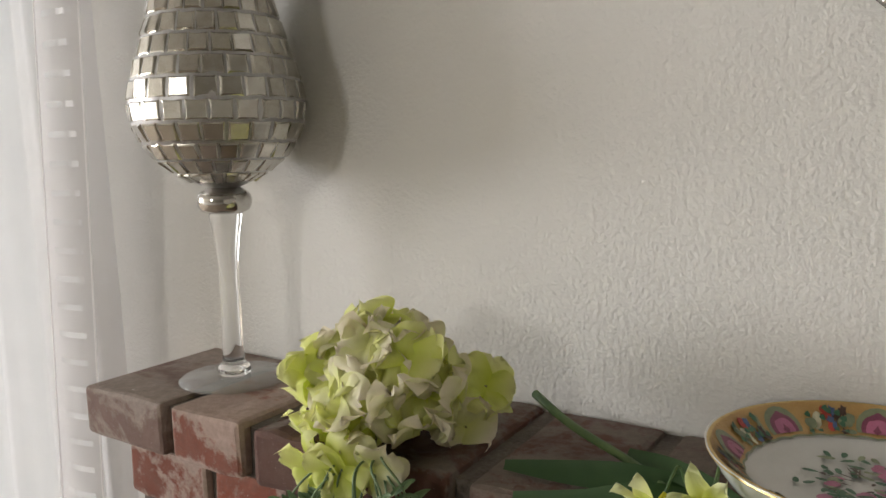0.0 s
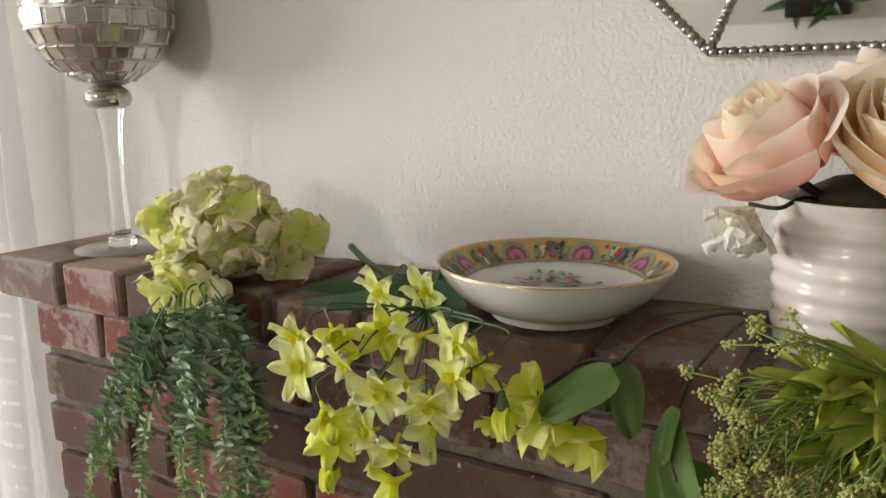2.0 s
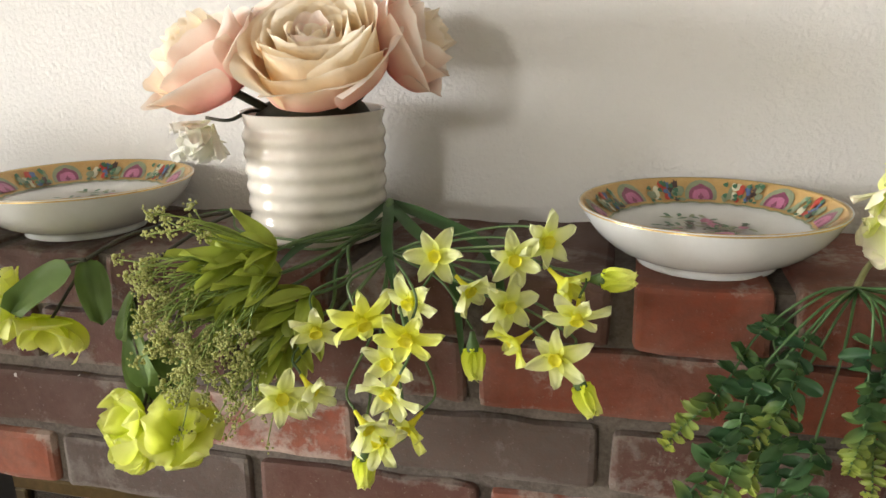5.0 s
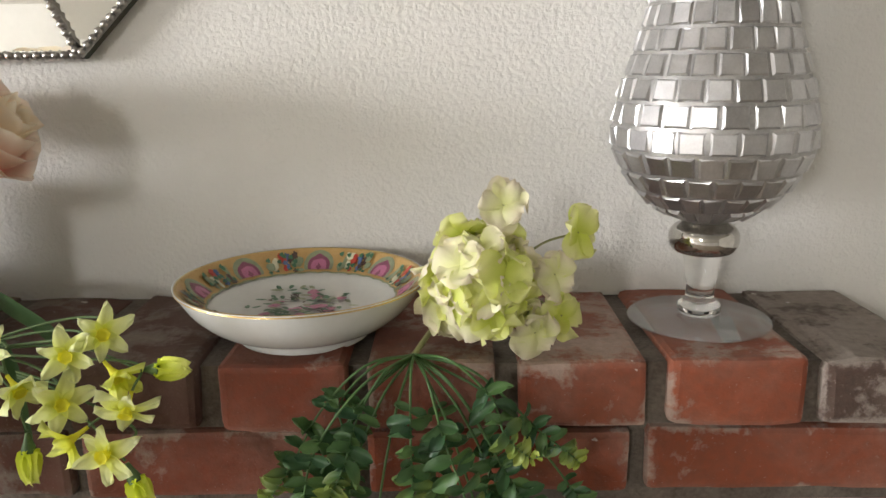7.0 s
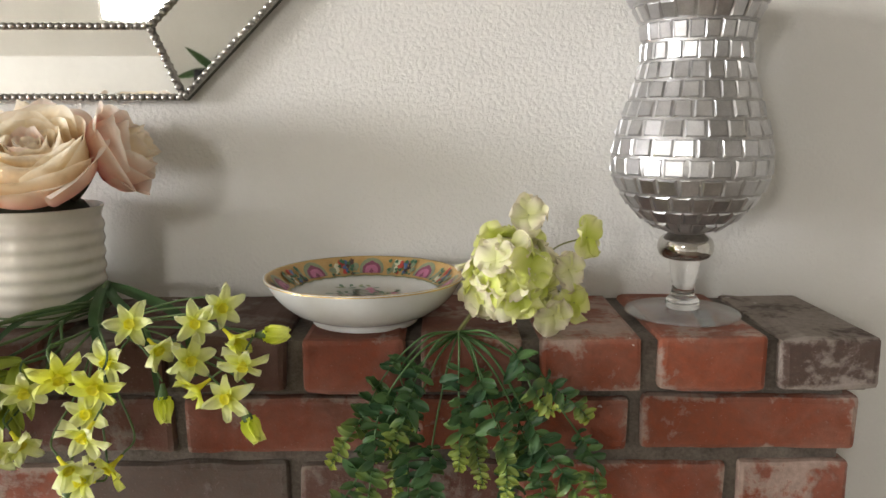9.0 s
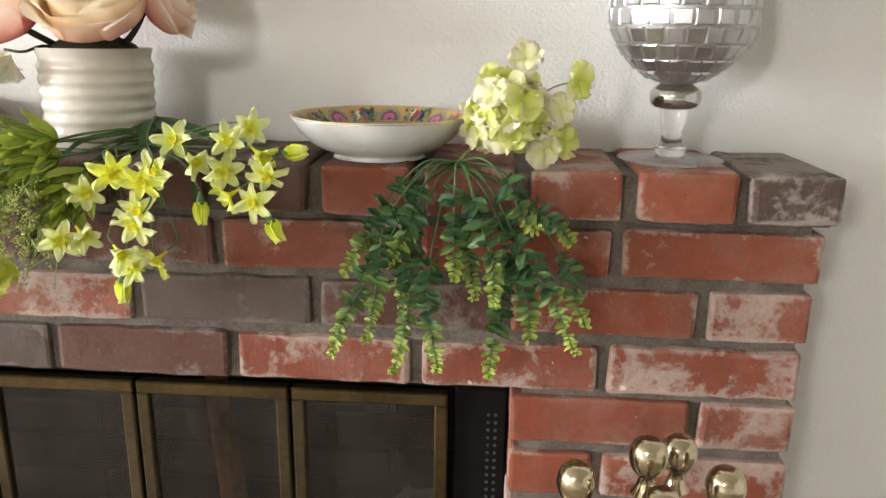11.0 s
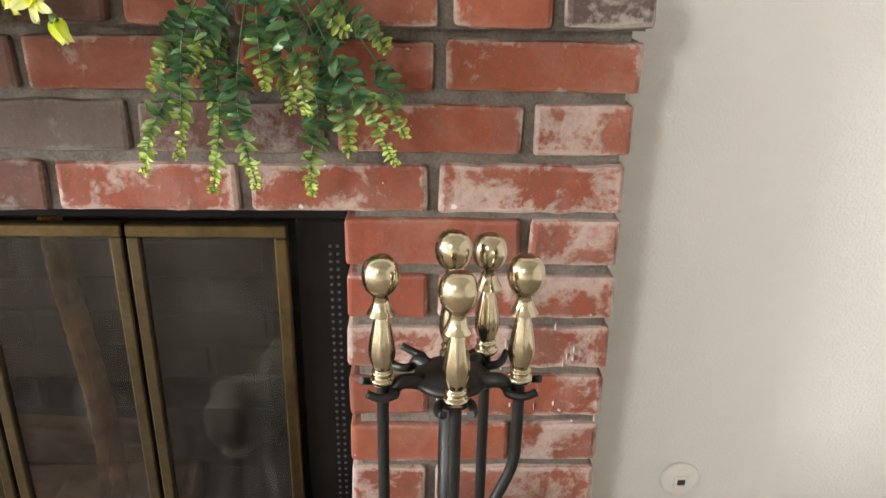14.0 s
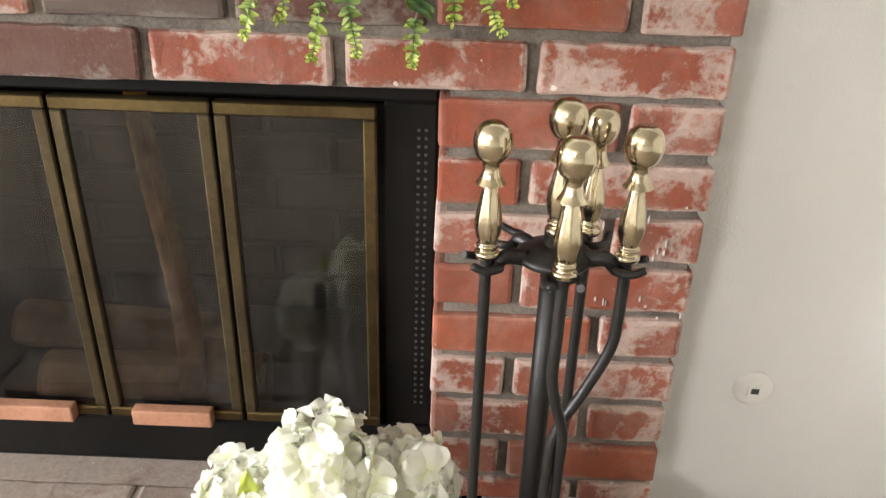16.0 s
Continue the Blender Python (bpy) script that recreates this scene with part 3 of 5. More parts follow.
# dried white paint drips on the bricks beside the tools
dr_ = random.Random(41)
drip = bmesh.new()
bmesh.ops.create_icosphere(drip, subdivisions=2, radius=1.0)
for v in drip.verts:
    v.co.x *= 1.0 - 0.45 * max(0.0, v.co.z)
drip = mesh_of("paint_drip", drip, PALE_MORTAR, True)
for _ in range(18):
    tall = dr_.uniform(0.002, 0.009)
    put("paint_drip", drip, fireplace, Matrix.Translation((dr_.uniform(1.06, 1.205), -0.0008, dr_.uniform(0.66, 0.84))) @ Matrix.Diagonal((dr_.uniform(0.0007, 0.0016), 0.0018, tall * 0.8, 1)))

# ---- fire doors ----
doors = thing("fireplace_doors", (0.425, 0.06, HEARTH_Z), "closed bifold glass fire doors in antique brass and black metal", "fire doors")
DB, DT, PITCH = 0.432, 0.910, 0.1985
for r, l in (((OL + 0.004, OR_ - 0.002, 0.062, 0.10, DT + 0.004, OT + 0.004), "header_panel"), ((OL + 0.004, OR_ - 0.002, 0.055, 0.10, HEARTH_Z - 0.003, DB - 0.004), "base_panel"),
             ((OL + 0.004, 0.024, 0.062, 0.10, DB - 0.004, DT + 0.004), "side_panel"), ((0.826, OR_ - 0.002, 0.062, 0.10, DB - 0.004, DT + 0.004), "side_panel")):
    part(l, box_bm(*r, bevel=0.003), BLACK_METAL, doors, "black metal surround")
hole = mesh_of("vent_hole", lathe([(0.0022, 0), (0.0022, 0.0012), (0.0012, 0.0012)], 6), DARK_PLASTIC)
for k in range(40):
    for x in (0.868, 0.877):
        put("vent_hole", hole, doors, Matrix.Translation((x, 0.0618, 0.47 + 0.0105 * k)) @ Matrix.Rotation(radians(90), 4, "X"))
for k in range(4):
    x0, x1 = 0.028 + PITCH * k, 0.028 + PITCH * (k + 1) - 0.005
    leaf = part("door_leaf", box_bm(x0, x1, 0.050, 0.066, DT - 0.017, DT, bevel=0.002), DULL_BRASS, doors, "antique brass door leaf")
    part("bottom_rail", box_bm(x0, x1, 0.050, 0.066, DB, DB + 0.015, bevel=0.002), DULL_BRASS, leaf)
    for a in (x0, x1 - 0.0155):
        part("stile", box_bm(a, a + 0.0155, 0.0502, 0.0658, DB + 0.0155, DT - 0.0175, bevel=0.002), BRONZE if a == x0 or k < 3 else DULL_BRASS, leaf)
    part("glass_panel", box_bm(x0 + 0.014, x1 - 0.014, 0.0565, 0.0600, DB + 0.0145, DT - 0.016), DOOR_GLASS, leaf, "smoky heatproof glass")
for x0, x1 in ((0.262, 0.378), (0.464, 0.578)):
    part("pull_bar", box_bm(x0, x1, 0.030, 0.049, 0.433, 0.459, bevel=0.003, seg=2), WOOD, doors, "reddish wooden pull bar")

# chain mesh drawn to the sides behind the glass
for x, w in ((0.515, 0.036), (0.13, 0.03)):
    c = thing("chain_curtain", (x, 0.11, 0.36), "gathered brass chain mesh curtain behind the glass", "spark screen", "spark screens")
    bm = bmesh.new()
    rows = []
    for j in range(40):
        f = j / 39
        rows.append([bm.verts.new((x + w * (1.15 - 0.5 * f) * (i / 24 - 0.5) + 0.012 * math.sin(5 * f), 0.115 + 0.012 * math.sin(i * 1.9 + 0.4 * f) + 0.004 * ((i + j) % 2), 0.37 + 0.56 * f)) for i in range(25)])
    for a, b in zip(rows, rows[1:]):
        for i in range(24):
            bm.faces.new((a[i], a[i + 1], b[i + 1], b[i]))
    part("chain_mesh", bm, CHAIN, c)
    bm = bmesh.new()
    tube(bm, [Vector((x - 0.07, 0.115, 0.93)), Vector((x + 0.07, 0.115, 0.93))], 0.004, 8)
    part("slide_rod", bm, IRON, c)


def log(at, length, r, turn):
    bm = lathe([(r * 0.9, -length / 2), (r, -length / 2 + 0.01), (r * 0.97, 0), (r, length / 2 - 0.01), (r * 0.9, length / 2)], 9, lambda a, z: 1 + 0.12 * math.sin(3 * a + 5 * z))
    ob = part("fire_log", bm, LOG_WOOD, None, "", False, Matrix.Translation(at) @ Matrix.Rotation(turn, 4, "Z") @ Matrix.Rotation(radians(90), 4, "Y"))
    return tagged(ob, "pale split pine log lying in the firebox", "log", "logs in the firebox")


log((0.44, 0.19, HEARTH_Z + 0.045), 0.36, 0.046, 0.06)
log((0.33, 0.34, HEARTH_Z + 0.04), 0.40, 0.042, -0.05)

# ---- mantel: silver goblets ----


def goblet(at, stem, scale, tile_mat, label):
    """A footed hurricane: clear foot and stem, silvered ball, mosaic bowl."""
    g = thing("mosaic_goblet", at, label, "goblet", "pair of goblets")
    base = Matrix.Translation(at)
    foot = [(0.0150, 0.0054), (0.0168, 0.008), (0.0172, 0.013), (0.0145, 0.016), (0.0118, 0.020), (0.0112, 0.03)]
    low = smooth_profile(foot + ([(0.0105, 0.06), (0.0102, stem - 0.06), (0.0125, stem - 0.03), (0.0165, stem - 0.006), (0.017, stem)] if stem > 0.1 else [(0.0128, 0.036), (0.0145, stem - 0.004), (0.0146, stem)]), 3)
    part("glass_stem", lathe(low, 40), CLEAR_GLASS, g, "clear glass stem", True, base)
    part("foot_disc", lathe([(0.0565, 0.0), (0.0575, 0.0012), (0.0565, 0.0026), (0.02, 0.0052), (0.016, 0.0052)], 48), FOOT_GLASS, g, "clear glass foot disc", True, base)
    knob = smooth_profile([(0.016, 0), (0.024, 0.003), (0.0275, 0.011), (0.026, 0.02), (0.019, 0.0255), (0.016, 0.027)], 4)
    part("ball_knop", lathe(knob, 40), SMOKED, g, "smoky silvered glass ball", True, base @ Matrix.Translation((0, 0, stem)))
    z0 = stem + 0.026
    s = scale
    outer = smooth_profile([(0.014, 0), (0.034, 0.008 * s), (0.058 * s, 0.028 * s), (0.0735 * s, 0.055 * s), (0.0762 * s, 0.075 * s), (0.0725 * s, 0.098 * s), (0.063 * s, 0.128 * s), (0.0535 * s, 0.160 * s),
                            (0.0508 * s, 0.180 * s), (0.0535 * s, 0.203 * s), (0.063 * s, 0.222 * s), (0.0735 * s, 0.236 * s)], 4)
    shell = outer + [(r - 0.003, z) for r, z in reversed(outer[4:])] + [(0.02, 0.012)]
    part("bowl_shell", lathe(shell, 48), GROUT, g, "silver grey grout", True, base @ Matrix.Translation((0, 0, z0)))
    # mosaic rows follow the outline by its length
    length = [0.0]
    for p, q in zip(outer, outer[1:]):
        length.append(length[-1] + math.dist(p, q))

    def on_outline(d):
        for k in range(len(outer) - 1):
            if length[k + 1] >= d:
                f = (d - length[k]) / (length[k + 1] - length[k])
                return Vector((outer[k][0] + f * (outer[k + 1][0] - outer[k][0]), 0, outer[k][1] + f * (outer[k + 1][1] - outer[k][1])))
        return Vector((outer[-1][0], 0, outer[-1][1]))

    rows, around = 14, 23
    start, pitch = 0.016, (length[-1] - 0.018) / rows
    tr = random.Random(int(stem * 1000))
    for j in range(rows):
        a, b = on_outline(start + pitch * (j + 0.05)), on_outline(start + pitch * (j + 0.95))
        slope = (b - a).normalized()
        normal = Vector((slope.z, 0, -slope.x))
        meshes = []
        for variant in range(7):
            bm = bmesh.new()
            half = math.pi / around * 0.92
            lean_u, lean_v = tr.uniform(-0.0006, 0.0006), tr.uniform(-0.0009, 0.0009)
            tilt = [0.0015 + lean_u * su + lean_v * sv for su, sv in ((-1, -1), (1, -1), (1, 1), (-1, 1))]
            low_ring = [bm.verts.new((p.x * math.cos(h), p.x * math.sin(h), p.z)) for p, h in ((a, -half), (a, half), (b, half), (b, -half))]
            mid = (a + b) / 2
            top_ring = []
            for v, t in zip(low_ring, tilt):
                inner = Vector((mid.x, 0, mid.z)).lerp(v.co, 0.80)
                top_ring.append(bm.verts.new(inner + normal * t))
            bm.faces.new(top_ring)
            for i in range(4):
                bm.faces.new((low_ring[i], low_ring[(i + 1) % 4], top_ring[(i + 1) % 4], top_ring[i]))
            meshes.append(mesh_of("mosaic_tile", bm, tile_mat))
        for i in range(around):
            spin = 2 * math.pi * (i + 0.37 * j) / around + tr.uniform(-0.012, 0.012)
            put("mosaic_tile", tr.choice(meshes), g, base @ Matrix.Translation((0, 0, z0)) @ Matrix.Rotation(spin, 4, "Z"))
    return g


goblet((-0.414, 0.066, TOP_Z), 0.176, 1.13, CHAMPAGNE_TILE, "tall footed goblet of champagne mirror mosaic on the mantel")
goblet((1.059, 0.062, TOP_Z), 0.056, 1.0, SILVER_TILE, "short-stemmed footed goblet of silver mirror mosaic on the mantel")


# ---- mantel: painted plates ----


def plate(at, turn, label, wide, high):
    p = thing("painted_plate", at, label, "plate", "pair of plates")
    m = Matrix.Translation(at) @ Matrix.Rotation(turn, 4, "Z") @ Matrix.Diagonal((wide, wide, high, 1))
    body = [(0.046, 0.0), (0.0525, 0.0), (0.0515, 0.005), (0.070, 0.0125), (0.087, 0.027), (0.0985, 0.0455), (0.0978, 0.0468), (0.0963, 0.0462), (0.088, 0.0375), (0.079, 0.0305), (0.066, 0.0250), (0.045, 0.0215), (0.02, 0.0205)]
    part("dish", lathe(smooth_profile(body, 3), 72), CHINA, p, "white glazed china dish", True, m)

    def rim(angle, s, lift=0.0003):
        """s: 0 at the lower line of the band, 1 at the rim."""
        pts = ((0.0735, 0.0281), (0.079, 0.0311), (0.088, 0.0381), (0.0960, 0.0464))
        k = min(2, int(s * 3))
        f = s * 3 - k
        r = pts[k][0] + f * (pts[k + 1][0] - pts[k][0])
        z = pts[k][1] + f * (pts[k + 1][1] - pts[k][1])
        return Vector(((r - lift * 0.8) * math.cos(angle), (r - lift * 0.8) * math.sin(angle), z + lift))

    bm = bmesh.new()
    n = 144
    grid = []
    for i in range(n):
        a = 2 * math.pi * i / n
        low = 0.10 + 0.07 * abs(math.sin(a * 16))
        grid.append([bm.verts.new(rim(a, low + (1 - low) * t, 0.0004)) for t in (0, 0.3, 0.6, 0.85, 0.99)])
    for i in range(n):
        for j in range(4):
            bm.faces.new((grid[i][j], grid[(i + 1) % n][j], grid[(i + 1) % n][j + 1], grid[i][j + 1]))
    part("gilt_band", bm, GILT, p, "orange gold painted band", True, m)
    bm = bmesh.new()
    grid = []
    for i in range(n):
        a = 2 * math.pi * i / n
        low = 0.02 + 0.07 * abs(math.sin(a * 16))
        grid.append([bm.verts.new(rim(a, low + t, 0.0006)) for t in (0, 0.09)])
    for i in range(n):
        bm.faces.new((grid[i][0], grid[(i + 1) % n][0], grid[(i + 1) % n][1], grid[i][1]))
    part("scalloped_border", bm, ENAMEL["sage"], p, "sage green scalloped line", False, m)
    bm = lathe([(0.0955, 0.0462), (0.0972, 0.0474), (0.0988, 0.0466), (0.0990, 0.0452)], 72, close=False)
    part("gold_rim", bm, GOLD_LINE, p, "thin gold edge", True, m)

    def blot(bm, angle, s, wa, ws, sides, lift, star=0.0, top=False):
        ring = []
        for k in range(sides):
            t = 2 * math.pi * k / sides
            q = 1 - (star if k % 2 else 0)
            ss = ws * q * math.sin(t)
            if top and ss < -0.25 * ws:
                ss = -0.25 * ws
            ring.append(bm.verts.new(rim(angle + wa * q * math.cos(t), min(0.985, max(0.03, s + ss)), lift)))
        bm.faces.new(ring)

    names = ("sage", "rose", "pink", "green", "red", "blue", "cream", "brown")
    paints = [ENAMEL[c] for c in names]

    def paint(bm, c):
        bm.faces.ensure_lookup_table()
        bm.faces[-1].material_index = names.index(c)

    pr = random.Random(3)
    for k in range(8):
        a = 2 * math.pi * k / 8
        bm = bmesh.new()
        for c, s0, wa, ws, n0, lift, star, top in (("sage", 0.42, 0.165, 0.52, 20, 0.0009, 0, True), ("rose", 0.40, 0.125, 0.42, 20, 0.0012, 0, True), ("pink", 0.36, 0.09, 0.34, 18, 0.0015, 0, True), ("rose", 0.36, 0.035, 0.16, 8, 0.0018, 0.4, False)):
            blot(bm, a, s0, wa, ws, n0, lift, star, top)
            paint(bm, c)
        part("medallion", bm, paints, p, "pink and sage enamel medallion", False, m)
        bm = bmesh.new()
        for off, c in ((0.23, "sage"), (0.27, "brown"), (0.33, "blue"), (0.40, "red"), (0.46, "cream"), (0.53, "sage")):
            for q in range(4):
                blot(bm, a + off + pr.uniform(-0.035, 0.035), pr.uniform(0.25, 0.8), pr.uniform(0.022, 0.045), pr.uniform(0.09, 0.19), 10, 0.0009 + 0.0003 * q + pr.uniform(0, 0.0002), 0.35 if c in ("blue", "brown") else 0.1)
                paint(bm, c)
            for q in range(2):
                blot(bm, a + off + pr.uniform(-0.04, 0.04), pr.uniform(0.22, 0.85), 0.03, 0.09, 6, 0.0022, 0.3)
                paint(bm, "green")
        part("flower_motif", bm, paints, p, "painted enamel flowers and fruit", False, m)

    # a spray of flowers and leaves in the well
    spray_bm = bmesh.new()

    def well_z(r):
        return 0.0205 + 0.0010 * min(1, r / 0.045) + max(0.0, (r - 0.045) / 0.021) * 0.0036

    def dab(c, x, y, length, width, turn_, lift):
        ring = []
        lift += 0.0009
        for k in range(8):
            t = 2 * math.pi * k / 8
            u, v = length * math.cos(t), width * math.sin(t) * (1 - 0.35 * math.cos(t))
            px, py = x + u * math.cos(turn_) - v * math.sin(turn_), y + u * math.sin(turn_) + v * math.cos(turn_)
            ring.append(spray_bm.verts.new((px, py, well_z(math.hypot(px, py)) + lift)))
        spray_bm.faces.new(ring).material_index = names.index(c)

    for k in range(125):
        r, a = 0.056 * math.sqrt(pr.random()), pr.uniform(0, 6.28)
        c = pr.choice(("green", "green", "green", "sage", "green", "brown", "pink", "sage"))
        if c in ("pink", "red"):
            r *= 0.75
        big = {"pink": 0.0052, "red": 0.003, "cream": 0.004, "brown": 0.0028}.get(c, 0.0048)
        x, y = r * math.cos(a), r * 0.8 * math.sin(a)
        dab(c, x, y, big * pr.uniform(0.7, 1.3), big * (0.42 if c in ("green", "sage", "brown") else 0.8), pr.uniform(0, 6.28), 0.0008 + pr.uniform(0, 0.0007))
    for k in range(26):
        a = pr.uniform(0, 6.28)
        dab("brown", 0.028 * math.cos(a), 0.022 * math.sin(a), 0.009, 0.0006, a + pr.uniform(-0.8, 0.8), 0.0007)
    tagged(part("painted_spray", spray_bm, paints, p, "tiny green and pink enamel flower spray", False, m), kind="stuff")
    return p


plate((0.182, 0.045, TOP_Z), radians(93), "white china plate with an orange floral rim, beside the vase", 1.02, 1.0)
plate((0.738, 0.040, TOP_Z), radians(90), "white china plate with an orange floral rim, beside green hydrangea", 0.98, 0.97)

# ---- mantel: ribbed vase with roses ----
POT = (0.412, 0.062, TOP_Z)
vase = thing("ribbed_vase", POT, "cream glazed stoneware vase with horizontal ribs, full of roses", "vase")
prof = [(0.050, 0.0), (0.0555, 0.001), (0.0572, 0.006)]
for k in range(6):
    z = 0.012 + 0.0142 * k
    prof += [(0.0578 + 0.0004 * k, z), (0.0602 + 0.0003 * k, z + 0.007)]
prof += [(0.0590, 0.098), (0.0602, 0.104), (0.0618, 0.109), (0.0612, 0.1105), (0.0585, 0.109), (0.056, 0.10), (0.054, 0.08)]
part("vase_body", lathe(smooth_profile(prof, 4), 64), CREAM_GLAZE, vase, "", True, Matrix.Translation(POT))
part("floral_foam", lathe([(0.053, 0.07), (0.0535, 0.100), (0.044, 0.114), (0.024, 0.124), (0.005, 0.127)], 24), FOAM, vase, "dark floral foam", True, Matrix.Translation(POT))


def rose(at, way, size, spec, label, seed):
    """Petals in rings, each a shell with a rolled lip; spec rows: radius, petals, rim height, lean, arc, pink share."""
    head = thing("rose", at, label, "rose", "roses in the vase")
    rr = random.Random(seed)
    m = aim(at, way, rr.uniform(0, 6))
    for layer, (rad, count, high, lean, arc, pink) in enumerate(spec):
        for k in range(count):
            bm = bmesh.new()
            uv = bm.loops.layers.uv.verify()
            mid = 2 * math.pi * (k + 0.47 * layer) / count + rr.uniform(-0.22, 0.22)
            r0, top = rad * rr.uniform(0.96, 1.05), high + rr.uniform(-0.07, 0.05)
            out, half = lean + rr.uniform(-0.05, 0.06), radians(arc) / 2 * rr.uniform(0.88, 1.12)
            ph, skew, roll = rr.uniform(0, 6.28), rr.uniform(-0.10, 0.10), rr.uniform(0.03, 0.09) * (0.2 + rad)
            nu, nv = 12, 13
            grid = []
            for j in range(nv + 1):
                v = j / nv
                row = []
                for i in range(nu + 1):
                    u = 2 * i / nu - 1
                    tip = 1 - 0.30 * abs(u) ** 2.6 + 0.05 * max(0.0, 1 - abs(u - skew) * 4) + 0.03 * math.sin(ph + 5.2 * u) + 0.018 * math.sin(2 * ph + 11 * u)
                    z = -0.58 + (top * tip + 0.58) * (1 - math.cos(v * math.pi / 2)) ** 0.72
                    r = r0 * (0.16 + 0.84 * math.sin(min(1.0, v / 0.62) * math.pi / 2)) + out * v ** 3
                    r += 0.018 * math.sin(ph + 3 * u + 5 * v) * v + 0.035 * r0 * (1 if k % 2 else -1) * u
                    lip = max(0.0, (v - 0.80) / 0.20)
                    r += roll * lip ** 1.3 * (1 + 0.5 * math.sin(ph + 4 * u))
                    z -= roll * 0.75 * lip ** 2.6
                    az = mid + half * u * (0.42 + 0.58 * math.sin(min(1.0, v * 1.3) * math.pi / 2)) * (1 - 0.10 * v ** 5)
                    row.append((bm.verts.new((size * r * math.cos(az), size * r * math.sin(az), size * z)), (0.5 + 0.5 * u, v)))
                grid.append(row)
            for j in range(nv):
                for i in range(nu):
                    c = (grid[j][i], grid[j][i + 1], grid[j + 1][i + 1], grid[j + 1][i])
                    f = bm.faces.new([q[0] for q in c])
                    f.smooth = True
                    for loop, q in zip(f.loops, c):
                        loop[uv].uv = q[1]
            part("petal", bm, PINK_ROSE_PETAL if rr.random() < pink else ROSE_PETAL, head, "", True, m)
    bm = bmesh.new()
    tube(bm, curve_points([Vector(at) - Vector(way).normalized() * size * 0.55, (Vector(at) + Vector((POT[0], POT[1], TOP_Z + 0.1))) / 2 + Vector((0, 0, -0.01)), Vector((POT[0], POT[1], TOP_Z + 0.09))]), 0.0035, 8)
    part("stem", bm, STEM_DARK, head)
    bm = bmesh.new()
    for k in range(5):
        petal(bm, size * 0.55, size * 0.16, 0.2, 0.3, 0, 2, 2, 5, m @ Matrix.Translation((0, 0, -size * 0.64)) @ Matrix.Rotation(2 * math.pi * k / 5, 4, "Z") @ Matrix.Rotation(radians(15), 4, "X"), rr)
    part("calyx", bm, STEM_DARK, head)
    return head


OPEN_ROSE = [(0.10, 3, 0.48, -0.02, 175, 0.3), (0.20, 4, 0.51, -0.04, 140, 0.5), (0.31, 4, 0.54, -0.06, 138, 0.4), (0.43, 4, 0.56, -0.07, 136, 0.2), (0.56, 5, 0.59, -0.07, 114, 0.1), (0.69, 5, 0.61, -0.06, 110, 0.0),
             (0.81, 4, 0.62, -0.04, 124, 0.2), (0.91, 4, 0.56, 0.03, 118, 0.5), (0.97, 5, 0.36, 0.13, 96, 0.9)]
BUD_ROSE = [(0.26, 3, 0.84, -0.12, 160, 0.0), (0.44, 3, 0.88, -0.22, 155, 0.1), (0.60, 3, 0.88, -0.26, 150, 0.2), (0.76, 3, 0.82, -0.20, 150, 0.6), (0.86, 4, 0.60, 0.04, 116, 0.9), (0.92, 5, 0.34, 0.22, 92, 0.9)]
rose((0.445, 0.004, TOP_Z + 0.156), (0.05, -0.55, 0.83), 0.053, OPEN_ROSE, "wide open peach cabbage rose in the ribbed vase", 4)
rose((0.352, 0.004, TOP_Z + 0.148), (-0.46, -0.46, 0.76), 0.046, BUD_ROSE, "half-open peach rose with pink petal bases", 8)
rose((0.501, 0.050, TOP_Z + 0.162), (0.90, 0.05, 0.38), 0.039, BUD_ROSE, "half-open peach rose with dusky pink outer petals", 13)
rose((0.415, 0.072, TOP_Z + 0.165), (-0.1, 0.25, 0.9), 0.050, BUD_ROSE, "half-open peach rose at the back of the bouquet", 21)
fallen = thing("white_blossom", (0.335, 0.012, TOP_Z + 0.075), "small ruffled white blossom drooping over the vase edge", "blossom")
rr = random.Random(2)
bm = bmesh.new()
for k in range(20):
    petal(bm, rr.uniform(0.020, 0.034), rr.uniform(0.016, 0.024), rr.uniform(-0.05, 0.15), rr.uniform(-0.3, 0.3), 0.16, 1, 7, 7, aim((0.340 + rr.uniform(-0.006, 0.006), 0.010 + rr.uniform(-0.006, 0.006), TOP_Z + 0.106 - 0.0008 * k), (-0.25, -0.3, -0.6)) @ Matrix.Rotation(k * 2.4, 4, "Z") @ Matrix.Rotation(radians(rr.uniform(8, 74)), 4, "X"), rr)
part("blossom_head", bm, WHITE_PETAL, fallen, "", True)
bm = bmesh.new()
tube(bm, curve_points([(0.340, 0.010, TOP_Z + 0.108), (0.36, 0.012, TOP_Z + 0.106), (0.375, 0.03, TOP_Z + 0.112), (0.40, 0.05, TOP_Z + 0.1)]), 0.0016, 6)
part("stem", bm, STEM_DARK, fallen)

# ---- mantel: hydrangeas ----


